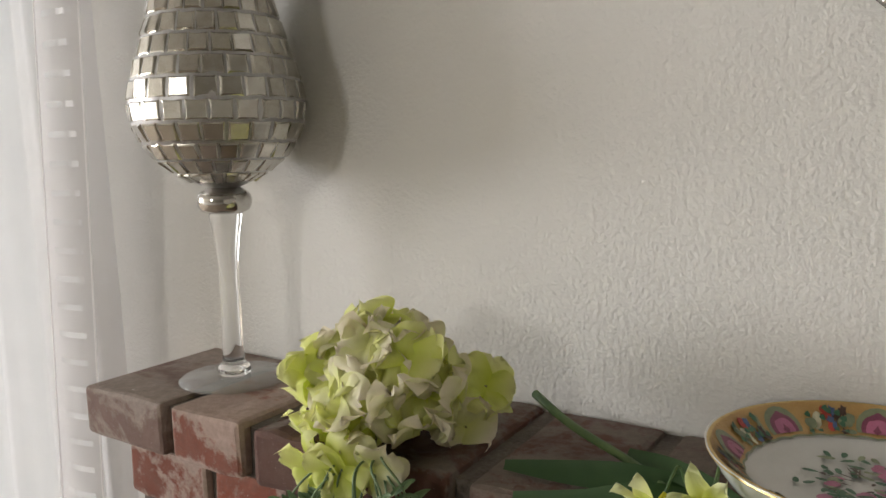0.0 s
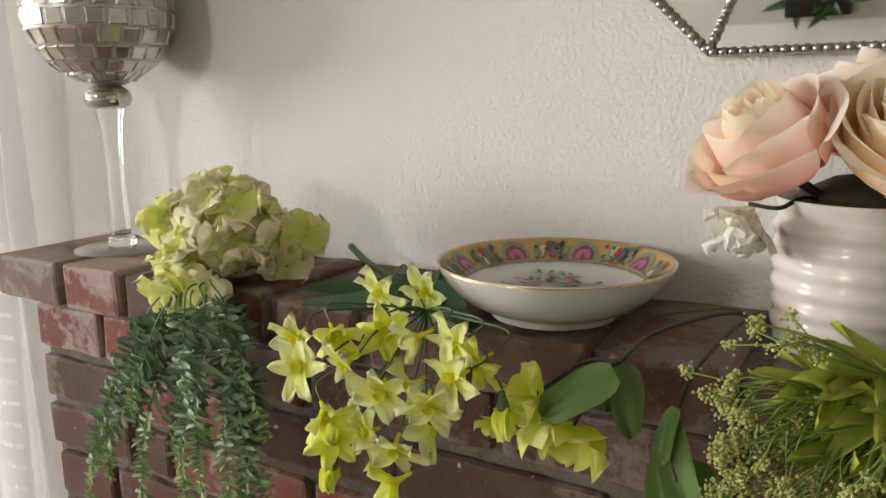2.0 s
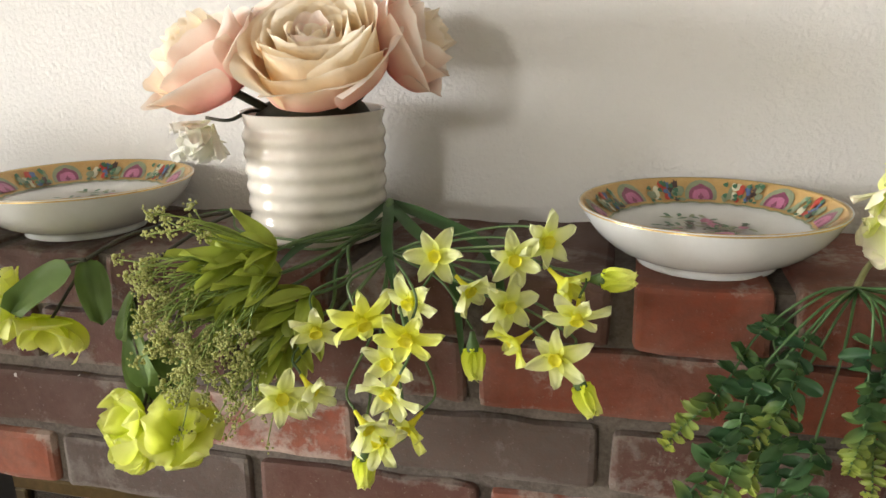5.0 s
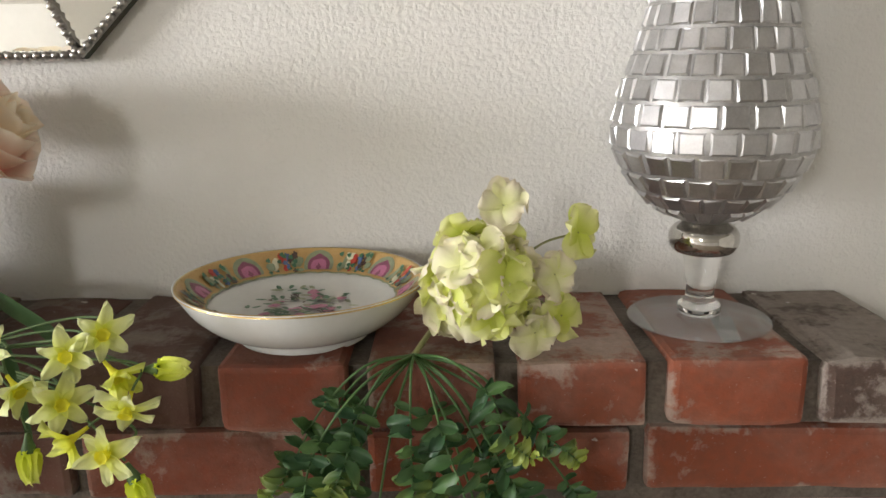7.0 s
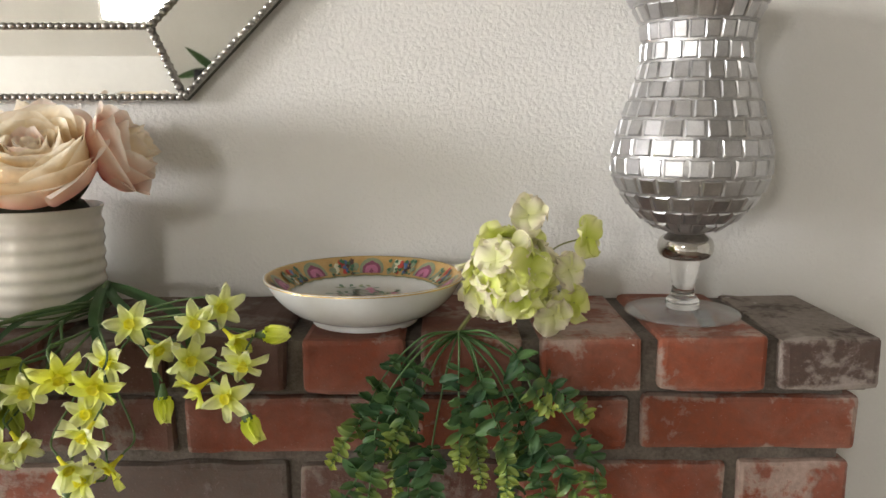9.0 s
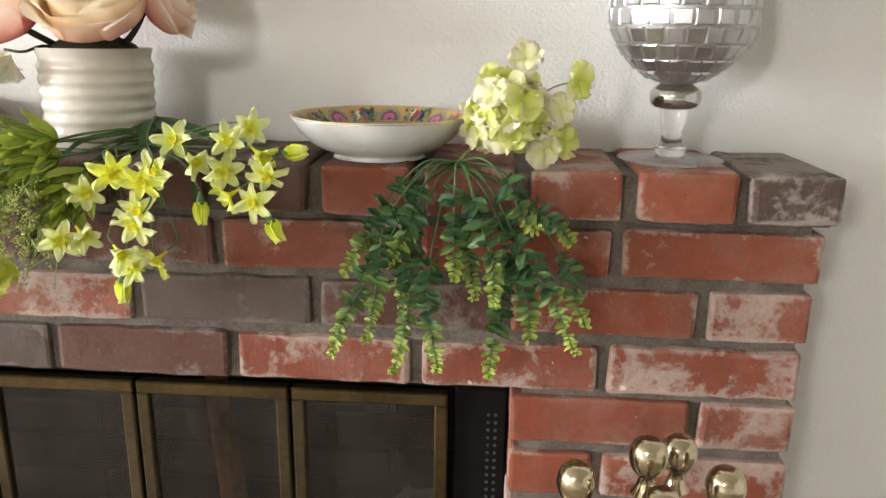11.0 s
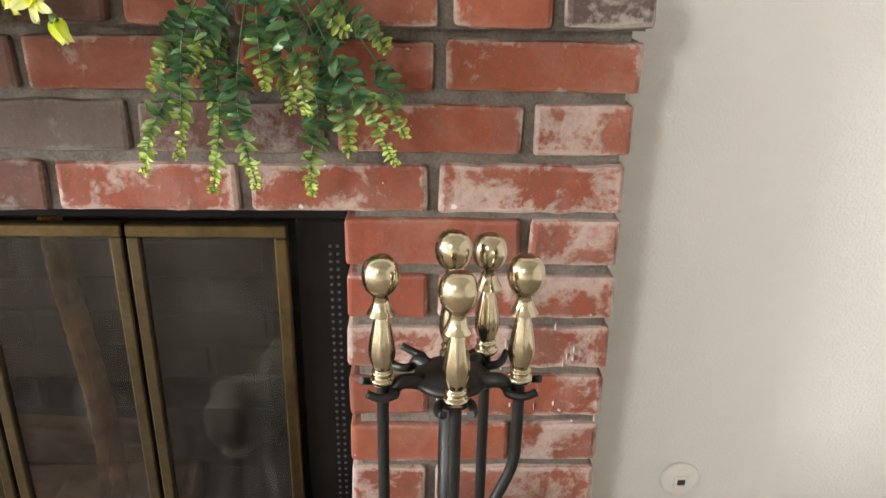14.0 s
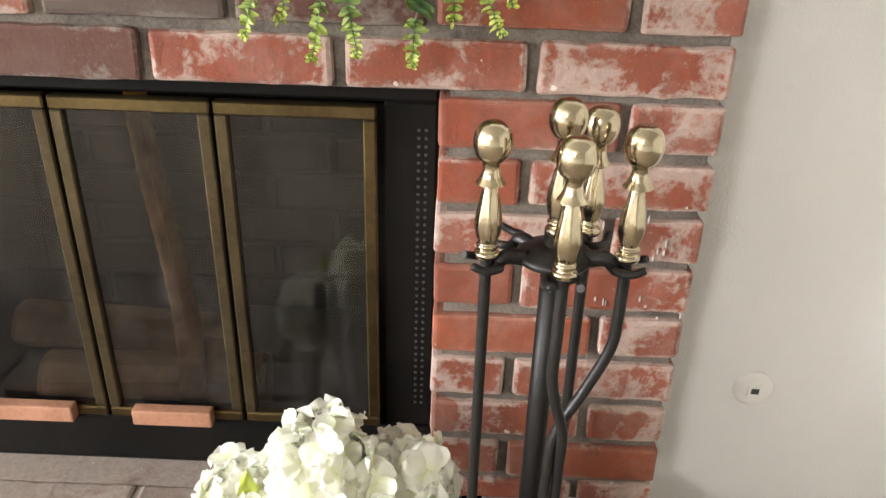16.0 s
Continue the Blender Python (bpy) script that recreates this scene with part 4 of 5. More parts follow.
def floret_meshes(name, mat, size, count, seed, petals=4, ruffle=0.3, rag=0.08):
    fr = random.Random(seed)
    out = []
    for _ in range(count):
        bm = bmesh.new()
        for k in range(petals):
            petal(bm, size * fr.uniform(0.85, 1.15), size * fr.uniform(1.35, 1.7), fr.uniform(-0.10, 0.12), fr.uniform(-0.3, 0.15), ruffle * fr.uniform(0.6, 1.3), 1, 9, 8,
                  Matrix.Rotation(2 * math.pi * (k + fr.uniform(-0.1, 0.1)) / petals, 4, "Z") @ Matrix.Rotation(radians(fr.uniform(-6, 22)), 4, "X"), fr, neck=0.5, rag=rag)
        out.append(mesh_of(name, bm, mat, True))
    return out


def hydrangea(name, centre, radius, count, mats, size, seed, root, label, group="", extra=(), squash=(1, 1, 1), lower=-0.75, ruffle=0.15, rag=0.08):
    """A head of florets over a ball, on thin stalks that meet in one stem."""
    h = thing(name, root[-1], label, "hydrangea", group)
    hr = random.Random(seed)
    kinds = [floret_meshes("floret", mt, size, 4, seed + k, 4, ruffle, rag) for k, mt in enumerate(mats)]
    stalks = bmesh.new()
    heart = Vector(centre) + Vector((0, 0, -radius * 0.35))
    spots = []
    for k in range(count):
        z = 1 - (1 - lower) * (k + 0.5) / count
        a = 2.39996 * k
        q = math.sqrt(max(0, 1 - z * z))
        spots.append(Vector((q * math.cos(a), q * math.sin(a), z)))
    for d in spots:
        w = (d + Vector((hr.uniform(-0.45, 0.45), hr.uniform(-0.45, 0.45), hr.uniform(-0.35, 0.4)))).normalized()
        r = radius * hr.uniform(0.74, 1.12)
        p = Vector(centre) + Vector((d.x * squash[0], d.y * squash[1], d.z * squash[2])) * r
        s = hr.uniform(0.85, 1.15)
        put("floret", hr.choice(hr.choice(kinds)), h, aim(p, w, hr.uniform(0, 6)) @ Matrix.Scale(s, 4))
        tube(stalks, [p, heart.lerp(p, 0.35), heart], 0.0008, 4)
    for p, w in extra:
        put("floret", hr.choice(hr.choice(kinds)), h, aim(p, w, 1.0) @ Matrix.Scale(0.98, 4))
        tube(stalks, curve_points([Vector(p), heart.lerp(Vector(p), 0.55) + Vector((0, 0, 0.012)), heart]), 0.0009, 5)
    tube(stalks, curve_points([heart] + [Vector(p) for p in root]), 0.0022, 7)
    part("stalk", stalks, STALK, h, "thin pale green stalk")
    return h


hydrangea("green_hydrangea", (-0.166, 0.002, 1.252), 0.050, 32, (HYDRANGEA_GREEN, HYDRANGEA_PINK), 0.0290, 35, [(-0.15, 0.03, 1.213), (-0.12, 0.06, 1.2055)],
          "faded green cloth hydrangea head resting on the mantel edge", "green hydrangeas",
          [((-0.172, 0.010, 1.302), (0, -0.5, 0.8)), ((-0.100, 0.055, 1.246), (0.6, -0.4, 0.5)), ((-0.105, 0.03, 1.218), (0.7, -0.6, 0.1)), ((-0.19, -0.058, 1.196), (-0.2, -1, -0.3)), ((-0.22, -0.03, 1.205), (-0.7, -0.8, -0.3)), ((-0.16, -0.06, 1.203), (0.1, -1, -0.2)), ((-0.135, -0.055, 1.208), (0.4, -1, -0.3))], (1.15, 0.95, 0.85), ruffle=0.15, rag=0.07)
hydrangea("green_hydrangea", (0.876, -0.008, 1.253), 0.036, 32, (HYDRANGEA_GREEN, HYDRANGEA_PINK), 0.0195, 47, [(0.845, 0.0, 1.222), (0.826, -0.03, 1.207)],
          "pale green and blush cloth hydrangea head beside the plate", "green hydrangeas",
          [((0.893, 0.0, 1.312), (0.1, -0.7, 0.7)), ((0.948, 0.005, 1.290), (0.6, -0.7, 0.3)), ((0.930, -0.008, 1.262), (0.5, -0.8, 0.2)), ((0.935, -0.012, 1.232), (0.5, -0.8, -0.2)), ((0.915, -0.02, 1.222), (0.2, -1, -0.3))], (1.0, 0.9, 1.0), ruffle=0.12, rag=0.05)

# ---- hanging ferns ----


def fern(name, origin, fronds, mat, seed, label, group, long, slim, lean, taper):
    """Wiry stems from one root; each ends in a frond of paired leaflets that shrink to a curled tip."""
    f = thing(name, origin, label, "fern", group)
    fr = random.Random(seed)
    for start, tip in fronds:
        o, a, t = Vector(origin), Vector(start), Vector(tip)
        a.y += fr.uniform(-lean, lean * 0.6)
        t.y += fr.uniform(-lean, lean)
        bow = o.lerp(a, 0.5) + Vector((0, -0.014, 0.010 + 0.10 * (o - a).length))
        sway = a.lerp(t, 0.5) + Vector((fr.uniform(-0.007, 0.007), -0.012, fr.uniform(0, 0.006)))
        curl = t + Vector((fr.uniform(-0.007, 0.007), -fr.uniform(0.0, 0.006), 0.003))
        pts = curve_points([o, bow, a, sway, t, curl], 8)
        bm = bmesh.new()
        tube(bm, pts, 0.0011, 5, 0.55)
        first = 14
        dist = [0.0]
        for p, q in zip(pts[first:], pts[first + 1:]):
            dist.append(dist[-1] + (q - p).length)
        s_at, pair = 0.0, 0
        while s_at < dist[-1]:
            i = max(k for k in range(len(dist) - 1) if dist[k] <= s_at)
            w = (s_at - dist[i]) / max(1e-6, dist[i + 1] - dist[i])
            p = pts[first + i].lerp(pts[first + i + 1], w)
            d = (pts[first + i + 1] - pts[first + i]).normalized()
            s = s_at / dist[-1]
            size = long * (0.75 + 0.25 * min(1, s / 0.2)) * (1.0 - taper * max(0.0, s - 0.2) / 0.8) * fr.uniform(0.65, 1.35)
            twist = Vector((0.45 * math.sin(pair * 0.23 + fr.random()), -1, fr.uniform(-0.2, 0.3))).normalized()
            for side in (-1, 1):
                if fr.random() < 0.06:
                    continue
                out = d.cross(twist).normalized() * side
                way = (out + d * fr.uniform(-0.45, 0.5) + twist * fr.uniform(-0.3, 0.9)).normalized()
                face = (twist + Vector((fr.uniform(-0.8, 0.8), 0.1, fr.uniform(-0.1, 1.3)))).normalized()
                x = way.cross(face).normalized()
                m = Matrix((x, way, x.cross(way))).transposed().to_4x4()
                m.translation = p
                tone = max(0.0, s - 0.12) ** 0.9 * 0.85
                petal(bm, size, size * slim * fr.uniform(0.85, 1.15), 0.3, fr.uniform(-0.75, 0.1), 0.22, 1, 4, 4, m, fr, tone * 0.85, tone + 0.12, neck=0.45)
            s_at += max(0.0034, size * slim * 0.95)
            pair += 1
        part("frond", bm, mat, f)
    return f


fern("hanging_fern", (0.828, -0.028, 1.2095),
     [((0.766, -0.055, 1.182), (0.713, -0.06, 1.094)), ((0.751, -0.07, 1.113), (0.703, -0.06, 1.013)), ((0.761, -0.075, 1.157), (0.741, -0.07, 1.031)), ((0.785, -0.055, 1.132), (0.766, -0.05, 0.991)),
      ((0.802, -0.075, 1.099), (0.813, -0.06, 0.997)), ((0.827, -0.07, 1.180), (0.828, -0.08, 1.095)), ((0.849, -0.07, 1.169), (0.869, -0.07, 1.077)), ((0.876, -0.05, 1.077), (0.866, -0.05, 0.985)),
      ((0.895, -0.06, 1.126), (0.952, -0.06, 1.024)), ((0.881, -0.06, 1.192), (0.906, -0.065, 1.152)), ((0.913, -0.05, 1.163), (0.946, -0.05, 1.131)), ((0.947, -0.05, 1.101), (0.963, -0.05, 1.048)),
      ((0.777, -0.05, 1.182), (0.782, -0.045, 1.122)), ((0.895, -0.04, 1.096), (0.907, -0.04, 1.031)), ((0.790, -0.06, 1.178), (0.760, -0.065, 1.110)), ((0.845, -0.045, 1.165), (0.850, -0.04, 1.070)), ((0.775, -0.05, 1.150), (0.772, -0.04, 1.060)), ((0.880, -0.05, 1.150), (0.888, -0.045, 1.075))],
     FERN_LEAF, 5, "glossy green plastic fern with pale tips hanging over the bricks", "hanging ferns", 0.0155, 0.58, 0.016, 0.72)
fern("hanging_fern", (-0.145, -0.028, 1.2095),
     [((-0.222, -0.065, 1.151), (-0.338, -0.065, 0.912)), ((-0.238, -0.065, 1.123), (-0.349, -0.065, 0.967)), ((-0.187, -0.065, 1.148), (-0.226, -0.065, 0.951)), ((-0.145, -0.065, 1.177), (-0.175, -0.065, 1.068)),
      ((-0.128, -0.075, 1.187), (-0.132, -0.065, 1.052)), ((-0.107, -0.065, 1.190), (-0.147, -0.065, 0.972)), ((-0.099, -0.065, 1.168), (-0.086, -0.065, 0.980)), ((-0.091, -0.065, 1.139), (-0.045, -0.065, 0.983)),
      ((-0.101, -0.06, 1.198), (-0.094, -0.065, 1.115)), ((-0.173, -0.06, 1.173), (-0.233, -0.065, 1.073)), ((-0.141, -0.075, 1.115), (-0.168, -0.065, 0.984)), ((-0.087, -0.07, 1.085), (-0.065, -0.065, 0.955)),
      ((-0.165, -0.06, 1.180), (-0.215, -0.06, 1.110)), ((-0.200, -0.06, 1.140), (-0.265, -0.06, 1.020)), ((-0.185, -0.06, 1.175), (-0.262, -0.06, 1.120)), ((-0.118, -0.06, 1.160), (-0.112, -0.055, 1.030)), ((-0.225, -0.06, 1.100), (-0.290, -0.06, 0.985)), ((-0.105, -0.06, 1.180), (-0.055, -0.06, 1.080)), ((-0.155, -0.06, 1.120), (-0.195, -0.06, 1.010)), ((-0.078, -0.06, 1.120), (-0.085, -0.06, 0.930))],
     BLUE_FERN_LEAF, 9, "grey green plastic fern hanging over the shaded bricks", "hanging ferns", 0.0160, 0.36, 0.024, 0.60)

# ---- daffodils ----
dr = random.Random(17)


def narrow_petal(mat, size, seed):
    bm = bmesh.new()
    petal(bm, size, size * 0.56, 0.20, (-0.22, 0.08, -0.05)[seed], 0.22, 2, 6, 8, None, random.Random(seed), neck=0.35)
    return mesh_of("petal", bm, mat, True)


PALE_PETALS = [narrow_petal(DAFF_PETAL, 0.0218, k) for k in range(3)]
YELLOW_PETALS = [narrow_petal(DAFF_YELLOW, 0.0212, k) for k in range(3)]
CUP = mesh_of("cup", lathe(smooth_profile([(0.0013, -0.011), (0.0017, -0.004), (0.0028, 0.0), (0.0034, 0.003), (0.0038, 0.0055), (0.0046, 0.0068), (0.0041, 0.0068), (0.0030, 0.0045), (0.0008, 0.0038)], 3), 14, lambda a, z: 1 + (0.10 * math.sin(6 * a) if z > 0.005 else 0)), DAFF_CUP, True)


def bud_mesh():
    bm = bmesh.new()
    for k in range(5):
        petal(bm, 0.027, 0.017, 0.5, 0.22, 0.1, 2, 4, 5, Matrix.Rotation(2 * math.pi * k / 5, 4, "Z") @ Matrix.Rotation(radians(72), 4, "X"), random.Random(k), neck=0.35)
    return mesh_of("bud", bm, LIME_PETAL, True)


BUD = bud_mesh()
CALYX = mesh_of("calyx", lathe(smooth_profile([(0.002, -0.012), (0.0035, -0.006), (0.0055, 0.0), (0.0058, 0.005)], 3), 10), STEM_GREEN, True)


def daffodils(root, spots, buds, leaves, label, scale):
    """A bunch: stems from one root, blossoms at the spots, long strap leaves."""
    b = thing("daffodil_bunch", root[0], label, "daffodils", "daffodil bunches")
    stems = bmesh.new()
    tube(stems, curve_points([Vector(p) for p in root]), 0.004, 8, 0.7)
    part("stem", stems, STEM_GREEN, b, "dull green plastic stem")
    hub = Vector(root[-1])
    for k, s in enumerate(spots):
        at = Vector(s)
        way = Vector((dr.uniform(-0.9, 0.9), -1, dr.uniform(-0.75, 0.65))).normalized()
        if k % 4 == 3:
            way = Vector((dr.choice((-1, 1)) * 0.8, -0.6, -0.5)).normalized()
        m = aim(at, way, dr.uniform(0, 6))
        bloom = put("blossom", CUP, b, m)
        tagged(bloom, "yellow trumpet of a daffodil")
        kind = PALE_PETALS if dr.random() < 0.6 else YELLOW_PETALS
        tilt = dr.uniform(4, 22) if k % 4 != 3 else dr.uniform(30, 48)
        for i in range(6):
            pm = m @ Matrix.Rotation(2 * math.pi * i / 6 + dr.uniform(-0.1, 0.1), 4, "Z") @ Matrix.Translation((0, 0.0015, 0.0012 * (i % 2))) @ Matrix.Rotation(radians(tilt + dr.uniform(-9, 9)), 4, "X")
            put("petal", dr.choice(kind), bloom, pm @ Matrix.Scale(scale * dr.uniform(0.92, 1.12), 4))
        back = at - way * 0.011
        bm = bmesh.new()
        tube(bm, curve_points([back, back - way * 0.012 + Vector((0, 0.004, 0.006)), back.lerp(hub, 0.4) + Vector((0, 0.010, 0.008)), hub]), 0.0009, 5, 1.2)
        part("stem", bm, STEM_GREEN, b)
    for s, w in buds:
        m = aim(s, w, dr.uniform(0, 6)) @ Matrix.Scale(0.78, 4)
        bud = put("bud", BUD, b, m)
        put("calyx", CALYX, bud, m)
        back = Vector(s) - Vector(w).normalized() * 0.011
        bm = bmesh.new()
        tube(bm, curve_points([back, back.lerp(hub, 0.4) + Vector((0, 0.010, 0.008)), hub]), 0.0009, 5, 1.2)
        part("stem", bm, STEM_GREEN, b)
    for pts, width in leaves:
        bm = bmesh.new()
        uv = bm.loops.layers.uv.verify()
        line = curve_points([Vector(p) for p in pts], 6)
        rows = []
        for k, p in enumerate(line):
            s = k / (len(line) - 1)
            d = (line[min(k + 1, len(line) - 1)] - line[max(k - 1, 0)]).normalized()
            x = d.cross(Vector((0.15, -0.7, 0.7))).normalized()
            up = x.cross(d)
            w = width * (0.35 + 0.65 * math.sin(math.pi * min(1, 0.15 + 0.85 * s) ** 0.8)) * 0.5
            rows.append([bm.verts.new(p + x * w * u - up * 0.25 * w * (1 - u * u)) for u in (-1, 0, 1)])
        for a, c in zip(rows, rows[1:]):
            for i in range(2):
                bm.faces.new((a[i], a[i + 1], c[i + 1], c[i])).smooth = True
        part("strap_leaf", bm, STRAP_LEAF, b, "dull green strap leaf")
    return b


RIGHT_SPOTS = [(0.556, -0.080, 1.231), (0.627, -0.070, 1.243), (0.609, -0.080, 1.233), (0.639, -0.085, 1.222), (0.605, -0.090, 1.204), (0.642, -0.112, 1.180), (0.528, -0.154, 1.213), (0.578, -0.090, 1.215), (0.558, -0.158, 1.207), (0.544, -0.100, 1.207),
               (0.544, -0.150, 1.166), (0.615, -0.100, 1.184), (0.459, -0.130, 1.141), (0.478, -0.110, 1.186), (0.544, -0.110, 1.121), (0.475, -0.120, 1.147), (0.530, -0.130, 1.117), (0.534, -0.120, 1.171), (0.652, -0.1, 1.205), (0.521, -0.140, 1.135)]
daffodils([(0.476, 0.075, TOP_Z + 0.012), (0.482, 0.05, TOP_Z + 0.034), (0.497, 0.0, TOP_Z + 0.026), (0.512, -0.045, TOP_Z + 0.018)], RIGHT_SPOTS,
          [((0.664, -0.08, 1.222), (1, -0.2, 0.1)), ((0.655, -0.11, 1.163), (0.45, -0.2, -0.9)), ((0.584, -0.096, 1.176), (0.1, -0.3, -0.9)), ((0.516, -0.13, 1.106), (0.05, -0.2, -1))],
          [([(0.48, 0.05, 1.237), (0.500, -0.01, 1.240), (0.515, -0.06, 1.225), (0.535, -0.075, 1.165)], 0.009), ([(0.48, 0.05, 1.237), (0.53, 0.0, 1.238), (0.585, -0.045, 1.226), (0.60, -0.062, 1.180)], 0.011),
           ([(0.48, 0.05, 1.237), (0.52, -0.02, 1.236), (0.56, -0.06, 1.215), (0.572, -0.072, 1.150)], 0.009), ([(0.48, 0.05, 1.236), (0.47, 0.0, 1.228), (0.44, -0.04, 1.222), (0.41, -0.055, 1.19)], 0.008)],
          "bunch of yellow and cream cloth daffodils hanging beside the vase", 0.88)
LEFT_SPOTS = [(0.076, -0.060, 1.234), (0.037, -0.120, 1.207), (0.080, -0.165, 1.203), (0.073, -0.120, 1.215), (0.101, -0.140, 1.203), (0.113, -0.110, 1.220), (0.178, -0.120, 1.222), (0.144, -0.110, 1.220), (0.189, -0.140, 1.208), (0.192, -0.110, 1.209),
              (0.137, -0.150, 1.192), (0.086, -0.150, 1.165), (0.140, -0.140, 1.147), (0.143, -0.120, 1.187), (0.169, -0.140, 1.185), (0.161, -0.120, 1.157), (0.085, -0.140, 1.140), (0.109, -0.130, 1.148), (0.100, -0.030, 1.230), (0.142, -0.140, 1.122)]
daffodils([(-0.08, 0.105, 1.228), (-0.03, 0.07, 1.220), (0.04, 0.03, 1.2135), (0.10, -0.03, 1.213)], LEFT_SPOTS, [((0.219, -0.13, 1.19), (0.2, -0.3, -1)), ((0.085, -0.142, 1.122), (-0.2, -0.2, -1))],
          [([(0.09, 0.02, 1.210), (0.04, 0.008, 1.216), (-0.01, 0.004, 1.212), (-0.055, 0.0, 1.209)], 0.022), ([(0.10, 0.0, 1.212), (0.06, -0.02, 1.220), (0.02, -0.03, 1.212), (-0.03, -0.035, 1.205)], 0.019), ([(0.02, 0.05, 1.214), (0.07, 0.02, 1.222), (0.12, -0.01, 1.214), (0.13, -0.045, 1.195)], 0.016)],
          "bunch of pale yellow cloth daffodils hanging over the bricks", 1.06)

# ---- lime blossoms with broad leaves ----


def lime_blossom(root, heads, leaves, label, seed):
    b = thing("lime_blossom_spray", root[0], label, "blossom spray", "lime blossom sprays")
    lr = random.Random(seed)
    stems = bmesh.new()
    tube(stems, curve_points([Vector(p) for p in root]), 0.0018, 6)
    part("stem", stems, STEM_DARK, b, "thin brown green stem")
    hub = Vector(root[-1])
    for at, way, size in heads:
        m = aim(at, way, lr.uniform(0, 6))
        bm = bmesh.new()
        for k in range(6):
            inner = k < 2
            petal(bm, size * lr.uniform(0.92, 1.12) * (0.75 if inner else 1), size * lr.uniform(1.35, 1.6) * (0.7 if inner else 1), lr.uniform(0.0, 0.08), lr.uniform(0.05, 0.35), 0.10, 1, 10, 9,
                  m @ Matrix.Translation((0, 0, -0.001 * k)) @ Matrix.Rotation(1.5 * k + lr.uniform(-0.25, 0.25), 4, "Z") @ Matrix.Rotation(radians((56 if inner else 24) + lr.uniform(-16, 14)), 4, "X"), lr, neck=0.6, rag=0.03)
        part("blossom", bm, LIME_PETAL, b, "lime yellow open blossom")
        bm = bmesh.new()
        tube(bm, curve_points([Vector(at), Vector(at).lerp(hub, 0.5) + Vector((0, 0.012, 0.008)), hub]), 0.0014, 5)
        part("stem", bm, STEM_DARK, b)
    for at, tip, width, face in leaves:
        a, t = Vector(at), Vector(tip)
        way = (t - a).normalized()
        x = way.cross(Vector(face)).normalized()
        z = x.cross(way)
        m = Matrix((x, way, z)).transposed().to_4x4()
        m.translation = a
        bm = bmesh.new()
        petal(bm, (t - a).length, width, 0.16, -0.22, 0.16, 2, 8, 10, m, lr, 0.1, 0.6, neck=0.5)
        part("broad_leaf", bm, BROAD_LEAF, b, "soft green broad leaf")
    return b


lime_blossom([(0.365, 0.06, 1.2055), (0.33, 0.045, 1.222), (0.290, -0.03, 1.222), (0.280, -0.08, 1.214)],
             [((0.254, -0.098, 1.168), (0.0, -0.55, -0.83), 0.036), ((0.228, -0.100, 1.188), (-0.55, -0.6, 0.2), 0.026), ((0.202, -0.105, 1.164), (-0.3, -0.4, -0.9), 0.016)],
             [((0.286, -0.105, 1.214), (0.244, -0.130, 1.190), 0.028, (0.1, -0.75, 0.65)), ((0.282, -0.08, 1.212), (0.294, -0.092, 1.166), 0.024, (0.5, -0.8, 0.3)), ((0.278, -0.07, 1.210), (0.270, -0.080, 1.176), 0.022, (0, -1, 0.2))],
             "lime yellow cloth blossoms with broad green leaves over the edge", 3)
lime_blossom([(0.365, 0.064, 1.2058), (0.345, 0.03, 1.226), (0.322, -0.06, 1.205), (0.318, -0.085, 1.165), (0.328, -0.095, 1.128)],
             [((0.326, -0.108, 1.092), (-0.25, -0.75, 0.25), 0.033), ((0.366, -0.112, 1.096), (0.5, -0.6, 0.55), 0.031), ((0.330, -0.112, 1.074), (-0.1, -0.8, -0.55), 0.022)],
             [((0.318, -0.082, 1.182), (0.332, -0.112, 1.128), 0.028, (-0.5, -0.8, 0.3)), ((0.322, -0.080, 1.150), (0.358, -0.098, 1.108), 0.036, (0.3, -0.85, 0.4)), ((0.316, -0.078, 1.158), (0.310, -0.09, 1.098), 0.026, (-0.3, -1, 0.2)), ((0.320, -0.082, 1.190), (0.310, -0.10, 1.160), 0.016, (-0.6, -0.8, 0.2))],
             "lime yellow cloth blossoms drooping low on a thin stem", 7)

# ---- olive foliage with bud clusters ----
spray = thing("olive_foliage_bunch", (0.470, 0.068, 1.2055), "olive green foliage bunch with tiny pale bud clusters", "foliage")
gr = random.Random(23)
stems, main = bmesh.new(), bmesh.new()
ROOT = Vector((0.470, 0.068, 1.212))
# whorls of leaves: place, the way they point
WHORLS = [((0.436, -0.075, 1.228), (-0.9, -0.4, -0.05)), ((0.410, -0.085, 1.220), (-0.9, -0.4, -0.1)), ((0.440, -0.080, 1.212), (-0.85, -0.4, -0.1)), ((0.464, -0.082, 1.198), (-0.6, -0.4, -0.55)),
          ((0.425, -0.085, 1.194), (-0.8, -0.4, -0.35)), ((0.450, -0.085, 1.176), (-0.45, -0.45, -0.75))]
tube(main, curve_points([(0.475, 0.066, 1.212), (0.455, -0.008, 1.217), (0.41, -0.012, 1.218), (0.36, 0.008, 1.218), (0.33, 0.05, 1.224), (0.27, 0.065, 1.208)]), 0.0011, 5)
tube(main, curve_points([(0.475, 0.066, 1.210), (0.45, -0.004, 1.210), (0.41, -0.006, 1.209), (0.37, 0.002, 1.208)]), 0.0010, 5)
